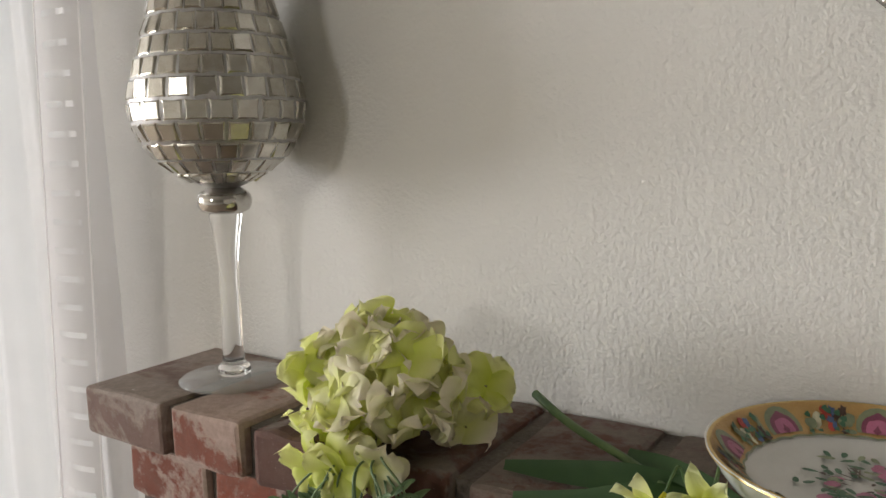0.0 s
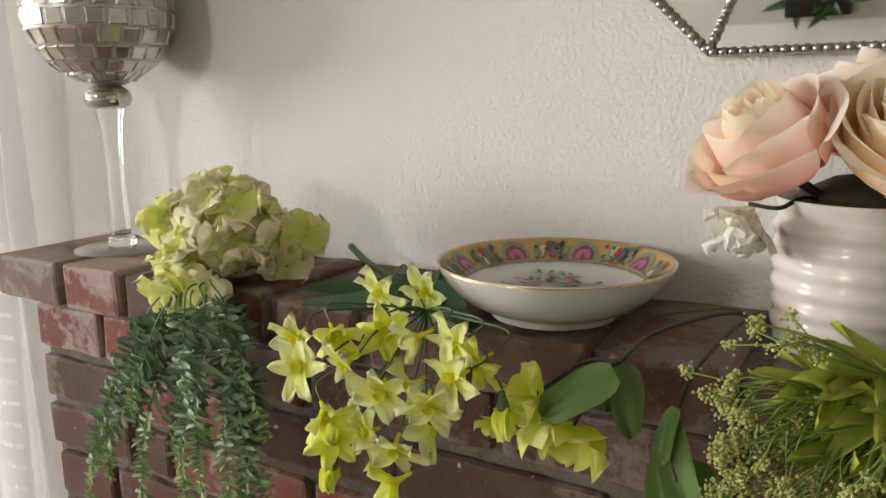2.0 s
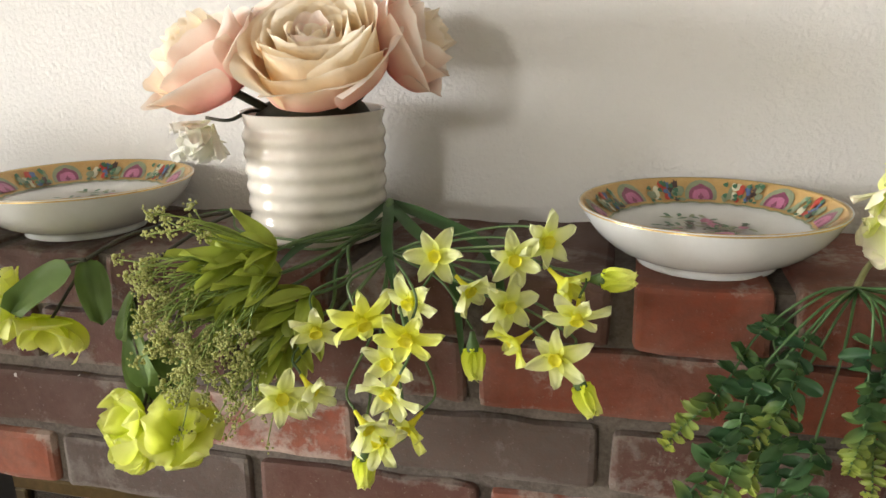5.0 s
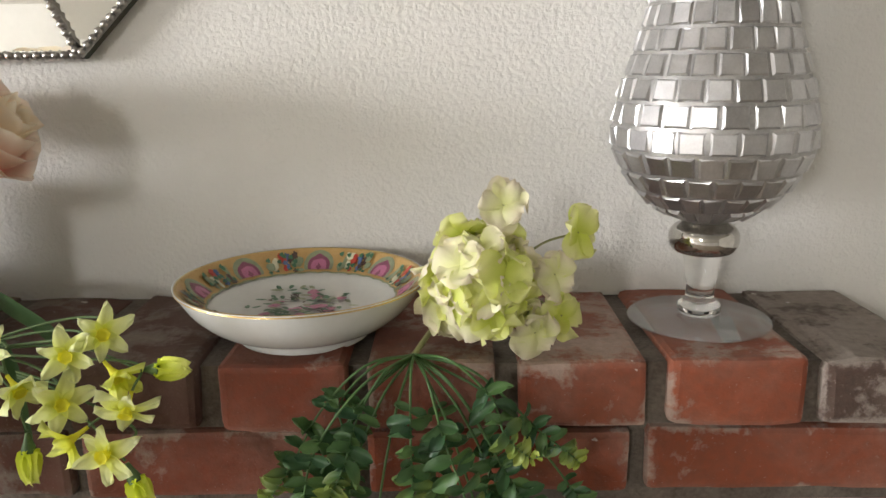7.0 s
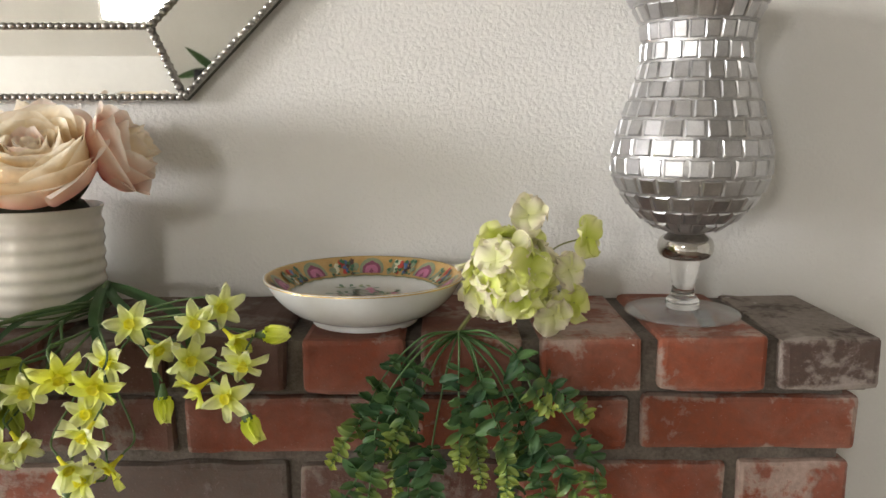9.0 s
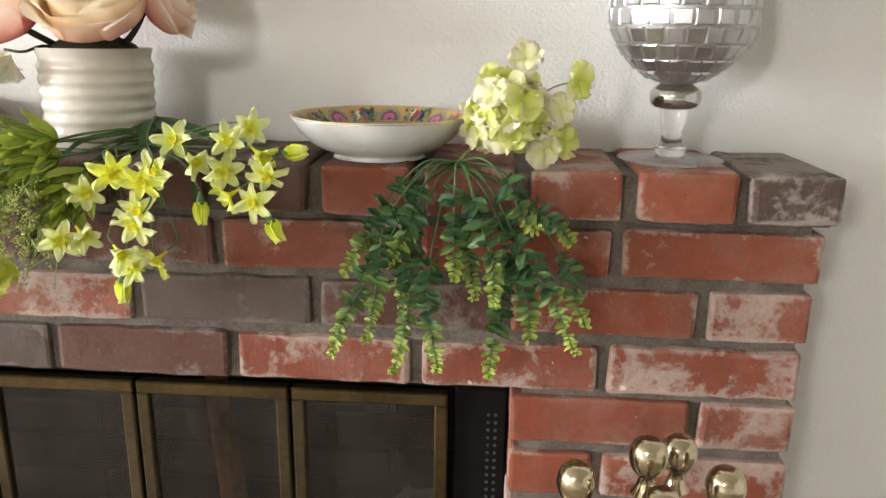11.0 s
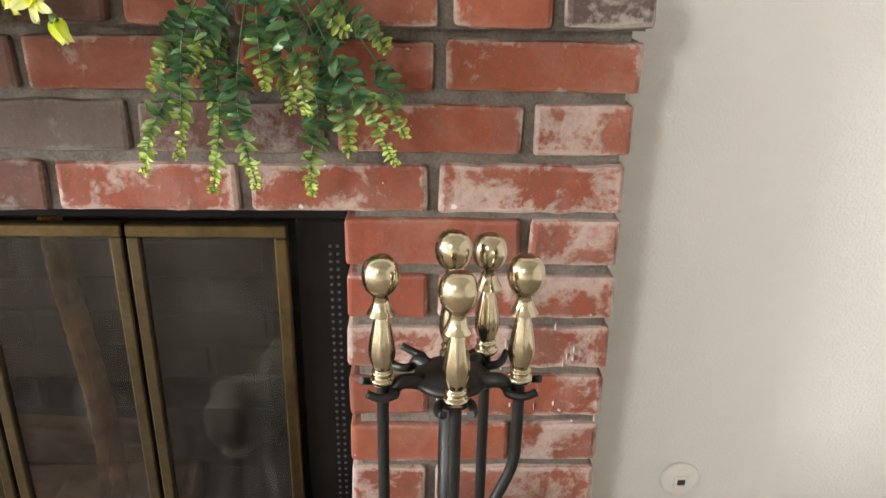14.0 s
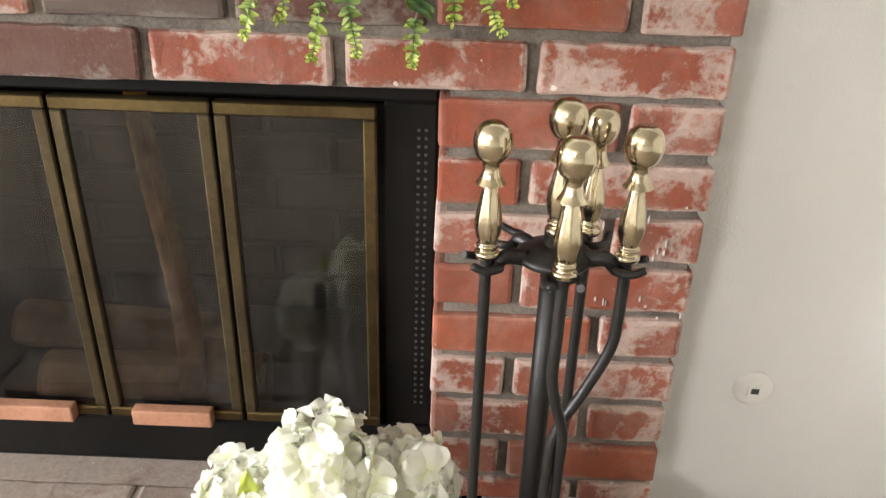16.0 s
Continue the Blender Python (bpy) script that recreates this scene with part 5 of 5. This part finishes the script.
for k, (at, way) in enumerate(WHORLS):
    at, way = Vector(at), Vector(way).normalized()
    tube(main, curve_points([ROOT + Vector((0.004 * math.sin(k), 0, 0.003 * k)), Vector((0.482 - 0.003 * k, -0.012 - 0.004 * k, 1.232 - 0.004 * k)), at + Vector((0.018, 0.028, 0.004)), at]), 0.0015, 5)
    side = way.cross(Vector((0.1, -0.4, 0.9))).normalized()
    up = side.cross(way)
    for i in range(13):
        ring, spin = i // 7, 2.4 * i + k
        spread = (1.5, 0.8)[ring] + gr.uniform(-0.3, 0.3)
        d = (way + (side * math.cos(spin) + up * math.sin(spin) * 0.8) * spread).normalized()
        face = Vector((gr.uniform(-0.5, 0.3), -0.55, 0.8)) - way * 0.3
        x = d.cross(face).normalized()
        m = Matrix((x, d, x.cross(d))).transposed().to_4x4()
        m.translation = at + way * 0.012 * ring
        bm = bmesh.new()
        petal(bm, gr.uniform(0.030, 0.048), gr.uniform(0.0105, 0.0155), 0.22, gr.uniform(-0.4, 0.05), 0.2, 2, 4, 9, m, gr, 0.0, 0.7, neck=0.2)
        part("leaf", bm, OLIVE_LEAF, spray)
# bud sprays: the end of each, and the whorl that it springs from
BUD_ENDS = [((0.372, -0.105, 1.252), 0), ((0.350, -0.11, 1.216), 1), ((0.362, -0.115, 1.200), 1), ((0.362, -0.12, 1.182), 1), ((0.358, -0.115, 1.164), 4), ((0.377, -0.12, 1.136), 4), ((0.404, -0.125, 1.166), 4), ((0.426, -0.125, 1.178), 2),
            ((0.394, -0.12, 1.146), 4), ((0.432, -0.125, 1.146), 5), ((0.420, -0.12, 1.132), 5), ((0.374, -0.12, 1.176), 1), ((0.388, -0.12, 1.158), 4), ((0.430, -0.105, 1.104), 5), ((0.400, -0.10, 1.098), 5), ((0.384, -0.11, 1.196), 2)]
bm = bmesh.new()
bmesh.ops.create_icosphere(bm, subdivisions=1, radius=1.0)
grain, grain_faces = [v.co.copy() for v in bm.verts], [[v.index for v in f.verts] for f in bm.faces]
bm.free()
for k, (e, w) in enumerate(BUD_ENDS):
    end, start = Vector(e), Vector(WHORLS[w][0])
    bm = bmesh.new()
    sparse = k in (13, 14)
    for q in range(4 if sparse else 10):
        tip = end + Vector((gr.gauss(0, 0.010), gr.gauss(0, 0.008), gr.gauss(0, 0.010)))
        fork = start.lerp(end, gr.uniform(0.45, 0.7)) + Vector((gr.uniform(-0.006, 0.006), -0.008, gr.uniform(0.0, 0.012)))
        tube(stems, curve_points([start, fork, tip], 4), 0.0007, 4, 0.7)
        for b in range(7 if sparse else 24):
            p = tip + Vector((gr.gauss(0, 1), gr.gauss(0, 1), gr.gauss(0, 1))) * 0.0026
            r = gr.uniform(0.0007, 0.0015)
            vs = [bm.verts.new(p + c * r) for c in grain]
            for q_ in grain_faces:
                bm.faces.new([vs[n] for n in q_])
    part("bud_head", bm, BUD_GREEN, spray, "pale green bud head")
part("main_stem", main, STEM_GREEN, spray, "dark green stem bundle")
tagged(part("thin_stem", stems, SPRAY_STEM, spray, "thin green stem"), kind="stuff")

# ---- octagonal bead mirror ----
mir = thing("octagonal_mirror", (0.412, WALL_Y, 1.417), "octagonal wall mirror with sloping border panels and beaded pewter edges", "mirror")
MC, MR = Vector((0.412, 0.0, 1.733)), 0.316


def octagon(apothem, y):
    r = apothem / math.cos(math.pi / 8)
    return [Vector((MC.x + r * math.sin(math.pi / 8 + k * math.pi / 4), y, MC.z - r * math.cos(math.pi / 8 + k * math.pi / 4))) for k in range(8)]


bm = bmesh.new()
a, b = [bm.verts.new(p) for p in octagon(MR, WALL_Y - 0.012)], [bm.verts.new(p) for p in octagon(MR, WALL_Y - 0.001)]
bm.faces.new(a)
bm.faces.new(b[::-1])
for k in range(8):
    bm.faces.new((a[k], a[(k + 1) % 8], b[(k + 1) % 8], b[k]))
part("backing_board", bm, STEM_DARK, mir, "dark backing board")
INNER = MR - 0.075
out_ring, in_ring = octagon(MR - 0.004, WALL_Y - 0.0125), octagon(INNER, WALL_Y - 0.0185)
for k in range(8):
    bm = bmesh.new()
    bm.faces.new([bm.verts.new(p) for p in (out_ring[k], out_ring[(k + 1) % 8], in_ring[(k + 1) % 8], in_ring[k])])
    part("border_mirror", bm, MIRROR, mir, "sloping mirror panel")
bm = bmesh.new()
bm.faces.new([bm.verts.new(p) for p in octagon(INNER, WALL_Y - 0.0188)])
part("centre_mirror", bm, MIRROR, mir, "flat mirror panel")
bead = bmesh.new()
bmesh.ops.create_icosphere(bead, subdivisions=1, radius=0.0042)
bead = mesh_of("bead", bead, PEWTER, True)


def bead_row(p, q, lift):
    p, q = Vector(p), Vector(q)
    p.y -= lift
    q.y -= lift
    bm = bmesh.new()
    tube(bm, [p, q], 0.0034, 6)
    strip = part("bead_strip", bm, PEWTER, mir, "pewter strip with a row of beads")
    n = int((q - p).length / 0.0078)
    for k in range(n):
        put("bead", bead, strip, Matrix.Translation(p.lerp(q, (k + 0.5) / n) + Vector((0, -0.0030, 0))))


rim_out, rim_in = octagon(MR - 0.003, WALL_Y - 0.013), octagon(INNER, WALL_Y - 0.019)
for k in (6, 7, 0, 1, 2):
    bead_row(rim_out[k], rim_out[(k + 1) % 8], 0.001)
for k in (7, 0, 1):
    bead_row(rim_in[k], rim_in[(k + 1) % 8], 0.001)
for k in (7, 0, 1, 2):
    bead_row(rim_out[k], rim_in[k], 0.001)

# ---- fire tools ----
TC = Vector((1.010, -0.182, 0))
stand = thing("fire_tool_stand", (TC.x, TC.y, HEARTH_Z), "black iron fire tool stand with a brass knob, on the hearth", "tool stand")
HANDLE = smooth_profile([(0.0090, 0.0), (0.0112, 0.002), (0.0114, 0.006), (0.0082, 0.0085), (0.0100, 0.012), (0.0098, 0.014), (0.0080, 0.016), (0.0098, 0.022), (0.0118, 0.032), (0.0112, 0.043), (0.0086, 0.058), (0.0066, 0.068), (0.0066, 0.071),
                         (0.0128, 0.0728), (0.0126, 0.0742), (0.0094, 0.080), (0.0076, 0.087), (0.0088, 0.092), (0.0140, 0.098), (0.0168, 0.106), (0.0170, 0.114), (0.0142, 0.123), (0.0080, 0.1282), (0.0006, 0.1292)], 4)


def handle_mesh():
    return mesh_of("brass_handle", lathe(HANDLE, 32, lambda a, z: 1 + (0.06 * math.cos(8 * a) if 0.018 < z < 0.066 else 0)), BRASS, True)


GRIP = handle_mesh()


PLATE_Z = 0.842
bm = bmesh.new()
tube(bm, [Vector((TC.x, TC.y, HEARTH_Z + 0.01)), Vector((TC.x, TC.y, PLATE_Z + 0.026))], 0.0115, 16)
part("post", bm, IRON, stand, "thick iron post")
part("base_plate", lathe(smooth_profile([(0.10, 0), (0.10, 0.006), (0.06, 0.012), (0.02, 0.02), (0.013, 0.03)], 3), 28), IRON, stand, "round iron base", True, Matrix.Translation((TC.x, TC.y, HEARTH_Z)))
part("hub_plate", lathe(smooth_profile([(0.030, -0.006), (0.036, -0.003), (0.036, 0.003), (0.026, 0.008), (0.012, 0.012)], 3), 28), IRON, stand, "round iron hub", True, Matrix.Translation((TC.x, TC.y, PLATE_Z)))
put("brass_handle", GRIP, stand, Matrix.Translation((TC.x, TC.y, PLATE_Z + 0.022)))
TOOL_AT = [(0.945, -0.203), (1.074, -0.200), (1.046, -0.146), (1.012, -0.236), (0.968, -0.150)]
for x, y in TOOL_AT:
    d = Vector((x - TC.x, y - TC.y, 0))
    bm = bmesh.new()
    line = curve_points([TC + Vector((0, 0, PLATE_Z)) + d * 0.42, TC + Vector((0, 0, PLATE_Z + 0.004)) + d * 0.72, TC + Vector((0, 0, PLATE_Z - 0.004)) + d * 0.86], 5)
    tube(bm, line, 0.0085, 8, 0.75)
    s = Vector((-d.y, d.x, 0)).normalized()
    for side in (-1, 1):
        e = TC + d + Vector((0, 0, PLATE_Z))
        tube(bm, curve_points([line[-1], e + s * side * 0.014 - d.normalized() * 0.008, e + s * side * 0.016 + d.normalized() * 0.006, e + s * side * 0.012 + d.normalized() * 0.018 + Vector((0, 0, 0.005))], 4), 0.0048, 7, 0.8)
    part("hook_arm", bm, IRON, stand, "forked iron hook arm")


def fire_tool(name, x, y, bend, label, end):
    t = thing(name, (x, y, PLATE_Z - 0.44), label, "fire tool", "fire tools")
    put("brass_handle", GRIP, t, Matrix.Translation((x, y, PLATE_Z + 0.006)))
    bm = bmesh.new()
    pts = [Vector((x, y, PLATE_Z + 0.012))] + [Vector((x + dx, y + dy, z)) for dx, dy, z in bend]
    tube(bm, curve_points(pts, 8), 0.0058, 10)
    part("shaft", bm, IRON, t, "black iron shaft")
    tip = pts[-1]
    bm = bmesh.new()
    if end == "shovel":
        box(bm, -0.045, 0.045, -0.003, 0.003, -0.09, 0.0)
        box(bm, -0.045, -0.041, -0.02, -0.003, -0.09, 0.0)
        box(bm, 0.041, 0.045, -0.02, -0.003, -0.09, 0.0)
    elif end == "brush":
        lathe([(0.012, 0.0), (0.016, -0.01), (0.03, -0.08), (0.026, -0.085)], 18, None, bm)
    else:
        tube(bm, curve_points([(0, 0, 0.01), (0, 0, -0.04), (0.012, 0, -0.055), (0.024, 0, -0.04)]), 0.005, 8, 0.5)
    part(end + "_end", bm, IRON, t, m=Matrix.Translation(tip))
    return t


fire_tool("fire_poker", 0.945, -0.203, [(0, 0, 0.78), (0, 0, 0.62), (0, 0, 0.46)], "black iron poker with a turned brass handle", "hook")
fire_tool("fire_tongs", 1.074, -0.200, [(0, 0, 0.785), (-0.003, 0, 0.75), (-0.022, 0, 0.70), (-0.047, -0.004, 0.645), (-0.052, -0.006, 0.58), (-0.052, -0.006, 0.46)], "black iron tongs arm with a turned brass handle", "hook")
fire_tool("fire_shovel", 1.046, -0.146, [(0, 0, 0.78), (0, 0, 0.66), (0, 0, 0.48)], "black iron shovel with a turned brass handle", "shovel")
fire_tool("fire_brush", 1.012, -0.236, [(0, 0, 0.785), (0, 0, 0.74), (0.008, 0.008, 0.70), (0.020, 0.02, 0.655), (0.022, 0.03, 0.60), (0.022, 0.03, 0.48)], "black iron brush with a turned brass handle", "brush")

# ---- white hydrangeas on the hearth ----
pot = thing("grey_flower_pot", (0.775, -0.17, HEARTH_Z), "grey stoneware flower pot holding white hydrangeas", "flower pot")
part("pot_body", lathe(smooth_profile([(0.05, 0), (0.056, 0.003), (0.066, 0.06), (0.07, 0.1), (0.066, 0.1), (0.06, 0.06), (0.04, 0.02)], 3), 32), GREY_VASE, pot, "", True, Matrix.Translation((0.775, -0.17, HEARTH_Z)))
for k, (c, r, n) in enumerate((((0.778, -0.165, 0.545), 0.062, 32), ((0.688, -0.165, 0.492), 0.056, 26), ((0.862, -0.155, 0.515), 0.058, 28), ((0.775, -0.245, 0.47), 0.058, 26))):
    hydrangea("white_hydrangea", c, r, n + 16, (WHITE_PETAL,), 0.027, 60 + k, [(c[0] * 0.5 + 0.39, c[1] * 0.6 - 0.068, 0.455), (0.775 + 0.03 * (k - 1.5), -0.17, HEARTH_Z + 0.03)], "full white cloth hydrangea head in the grey pot", "white hydrangeas", ruffle=0.08)
leaves = thing("hydrangea_leaves", (0.775, -0.17, HEARTH_Z + 0.03), "fresh green cloth leaves among white hydrangeas", "leaves")
for a, t, face in (((0.70, -0.17, 0.47), (0.700, -0.205, 0.565), (0.2, -1, 0.1)), ((0.86, -0.2, 0.45), (0.925, -0.235, 0.505), (0, -0.7, 0.7)), ((0.74, -0.2, 0.44), (0.68, -0.28, 0.48), (0, -0.7, 0.7))):
    way = (Vector(t) - Vector(a)).normalized()
    x = way.cross(Vector(face)).normalized()
    m = Matrix((x, way, x.cross(way))).transposed().to_4x4()
    m.translation = a
    bm = bmesh.new()
    petal(bm, (Vector(t) - Vector(a)).length, 0.045, 0.2, -0.1, 0.15, 2, 6, 8, m, gr, 0.5, 0.9)
    tube(bm, curve_points([Vector(a), Vector((0.775, -0.17, 0.42)), Vector((0.775, -0.17, HEARTH_Z + 0.03))]), 0.0015, 5)
    part("leaf", bm, OLIVE_LEAF, leaves)

# ---- planter on the rear wall ----
planter = thing("wall_planter", (0.0, ROOM[2] + 0.012, 1.10), "dark iron wall planter with trailing leaves", "planter")
bm = box_bm(-0.16, 0.16, ROOM[2] + 0.002, ROOM[2] + 0.11, 1.10, 1.20, bevel=0.015, seg=2)
part("trough", bm, IRON, planter)
pl = random.Random(8)
for k in range(16):
    o = Vector((pl.uniform(-0.15, 0.15), ROOM[2] + 0.06, 1.19))
    t = o + Vector((pl.uniform(-0.2, 0.2), pl.uniform(0.02, 0.12), pl.uniform(-0.16, 0.14)))
    way = (t - o).normalized()
    x = way.cross(Vector((0, 1, 0.3))).normalized()
    m = Matrix((x, way, x.cross(way))).transposed().to_4x4()
    m.translation = o
    bm = bmesh.new()
    petal(bm, (t - o).length, 0.05, 0.2, -0.2, 0.1, 2, 4, 6, m, pl)
    part("leaf", bm, STRAP_LEAF, planter)

# ---- wall socket ----
jack = thing("wall_socket", (1.386, WALL_Y, 0.457), "round white plastic phone socket on the plaster wall", "socket")
m = Matrix.Translation((1.386, WALL_Y - 0.0005, 0.457)) @ Matrix.Rotation(radians(90), 4, "X")
part("cover", lathe(smooth_profile([(0.030, 0), (0.030, 0.004), (0.026, 0.007), (0.014, 0.008), (0.004, 0.008)], 3), 36), PLASTIC, jack, "", True, m)
part("socket_block", box_bm(-0.011, 0.011, -0.010, 0.010, 0.0078, 0.011, bevel=0.001), PLASTIC, jack, "", False, m)
part("socket_hole", box_bm(-0.006, 0.006, -0.005, 0.005, 0.0095, 0.0114), DARK_PLASTIC, jack, "dark socket opening", False, m)

# ---- bricks of the hearth and the fireplace ----
br = random.Random(77)


def brick_bm(l, d, h, worn):
    """A moulded brick: rounded, chipped arrises and a slightly uneven face."""
    bm = box_bm(-l / 2, l / 2, -d / 2, d / 2, -h / 2, h / 2)
    bmesh.ops.bevel(bm, geom=bm.edges[:], offset=0.0055 * worn, segments=2, affect="EDGES", profile=0.55)
    cuts = max(2, int(l / 0.022))
    for k in range(1, cuts):
        bmesh.ops.bisect_plane(bm, geom=bm.verts[:] + bm.edges[:] + bm.faces[:], plane_co=(l * (k / cuts - 0.5), 0, 0), plane_no=(1, 0, 0))
    seed = Vector((br.uniform(0, 50), br.uniform(0, 50), br.uniform(0, 50)))
    for v in bm.verts:
        n = noise.noise_vector(v.co * 38 + seed) + 0.6 * noise.noise_vector(v.co * 95 + seed)
        v.co += Vector((n.x, n.y * 0.6, n.z)) * 0.0021 * worn
    return bm


# the maroon and grey kinds hold some overhang shade in their colour
KINDS = {"red": RED_BRICK, "worn": WORN_BRICK, "shaded_maroon": SHADED_MAROON_BRICK, "grey": SHADED_GREY_BRICK, "brown": BROWN_BRICK, "hearth": HEARTH_BRICK}
BRICKS = {}


def brick(parent, x0, x1, y0, y1, z0, z1, kind):
    l, d, h = x1 - x0, y1 - y0, z1 - z0
    key = (kind, round(l / 0.03), round(d, 2), round(h, 2), br.randrange(3))
    if key not in BRICKS:
        BRICKS[key] = (mesh_of("brick", brick_bm(l, d, h, br.uniform(0.8, 1.25)), KINDS[kind]), l, d, h)
    me, ml, md, mh = BRICKS[key]
    m = Matrix.Translation(((x0 + x1) / 2, (y0 + y1) / 2 + br.uniform(-0.0015, 0.0015), (z0 + z1) / 2)) @ Matrix.Rotation(br.uniform(-0.006, 0.006), 4, "Y") @ Matrix.Rotation(br.uniform(-0.008, 0.008), 4, "Z")
    put("brick", me, parent, m @ Matrix.Diagonal((l / ml, d / md, h / mh, 1)))


def course(z_top, edges, y0, y1, h, kinds, joint=0.0058):
    for k, (a, b) in enumerate(zip(edges, edges[1:])):
        brick(fireplace, a + joint + br.uniform(-0.001, 0.001), b - joint + br.uniform(-0.001, 0.001), y0, y1, z_top - h + br.uniform(-0.001, 0.0015), z_top + br.uniform(-0.0015, 0.001), kinds[k] if k < len(kinds) else br.choice(("red", "worn", "shaded_maroon")))


cap = [-0.545, -0.404] + [-0.404 + 0.1082 * k for k in range(1, 14)] + [1.116, 1.222]
cap = sorted(set(round(c, 4) for c in cap if c < 1.01 or c > 1.1))
course(TOP_Z, cap, -0.030, WALL_Y - 0.002, 0.0525, ["hearth", "worn", "shaded_maroon", "shaded_maroon", "shaded_maroon", "shaded_maroon", "shaded_maroon", "shaded_maroon", "shaded_maroon", "shaded_maroon", "shaded_maroon", "red", "red", "red", "red", "brown"], 0.0075)
course(1.136, [FL - 0.005, -0.386, -0.275, -0.064, 0.147, 0.349, 0.561, 0.783, 0.999, 1.221], 0, 0.1, 0.0555, ["worn", "worn", "shaded_maroon", "shaded_maroon", "shaded_maroon", "shaded_maroon", "red", "red", "red"])
course(1.069, [FL, -0.33, -0.17, 0.042, 0.254, 0.461, 0.670, 0.882, 1.098, 1.217], 0, 0.1, 0.056, ["shaded_maroon", "worn", "shaded_maroon", "shaded_maroon", "worn", "grey", "shaded_maroon", "red", "worn"])
course(1.002, [FL, -0.345, -0.275, -0.064, 0.144, 0.357, 0.571, 0.783, 0.994, 1.215], 0, 0.1, 0.057, ["shaded_maroon", "shaded_maroon", "worn", "red", "grey", "shaded_maroon", "worn", "worn", "worn"])
z = 0.9375
k = 0
while z > HEARTH_Z + 0.02:
    h = min(0.0575, z - HEARTH_Z)
    course(z, [0.887, 1.1, 1.216] if k % 2 == 0 else [0.887, 0.995, 1.216], 0, 0.1, h, [br.choice(("red", "worn", "worn")), br.choice(("worn", "worn", "red"))])
    course(z, [FL + 0.012, -0.385, OL + 0.006] if k % 2 == 0 else [FL + 0.012, -0.25, OL + 0.006], 0, 0.1, h, ["shaded_maroon", "worn" if k % 2 else "shaded_maroon"])
    z -= 0.0692
    k += 1
x = -0.50
while x < 1.2:
    for j, (y0, y1) in enumerate(((-0.520, -0.32), (-0.31, -0.21), (-0.20, -0.10), (-0.09, 0.0))):
        if j == 0:
            brick(hearth, x + 0.004, min(1.215, x + 0.104), y0, y1, HEARTH_Z - 0.055, HEARTH_Z, "hearth")
        elif round((x + 0.5) / 0.108) % 2 == j % 2:
            brick(hearth, x + 0.004, min(1.215, x + 0.212), y0, y1, HEARTH_Z - 0.055, HEARTH_Z, "hearth")
    x += 0.108
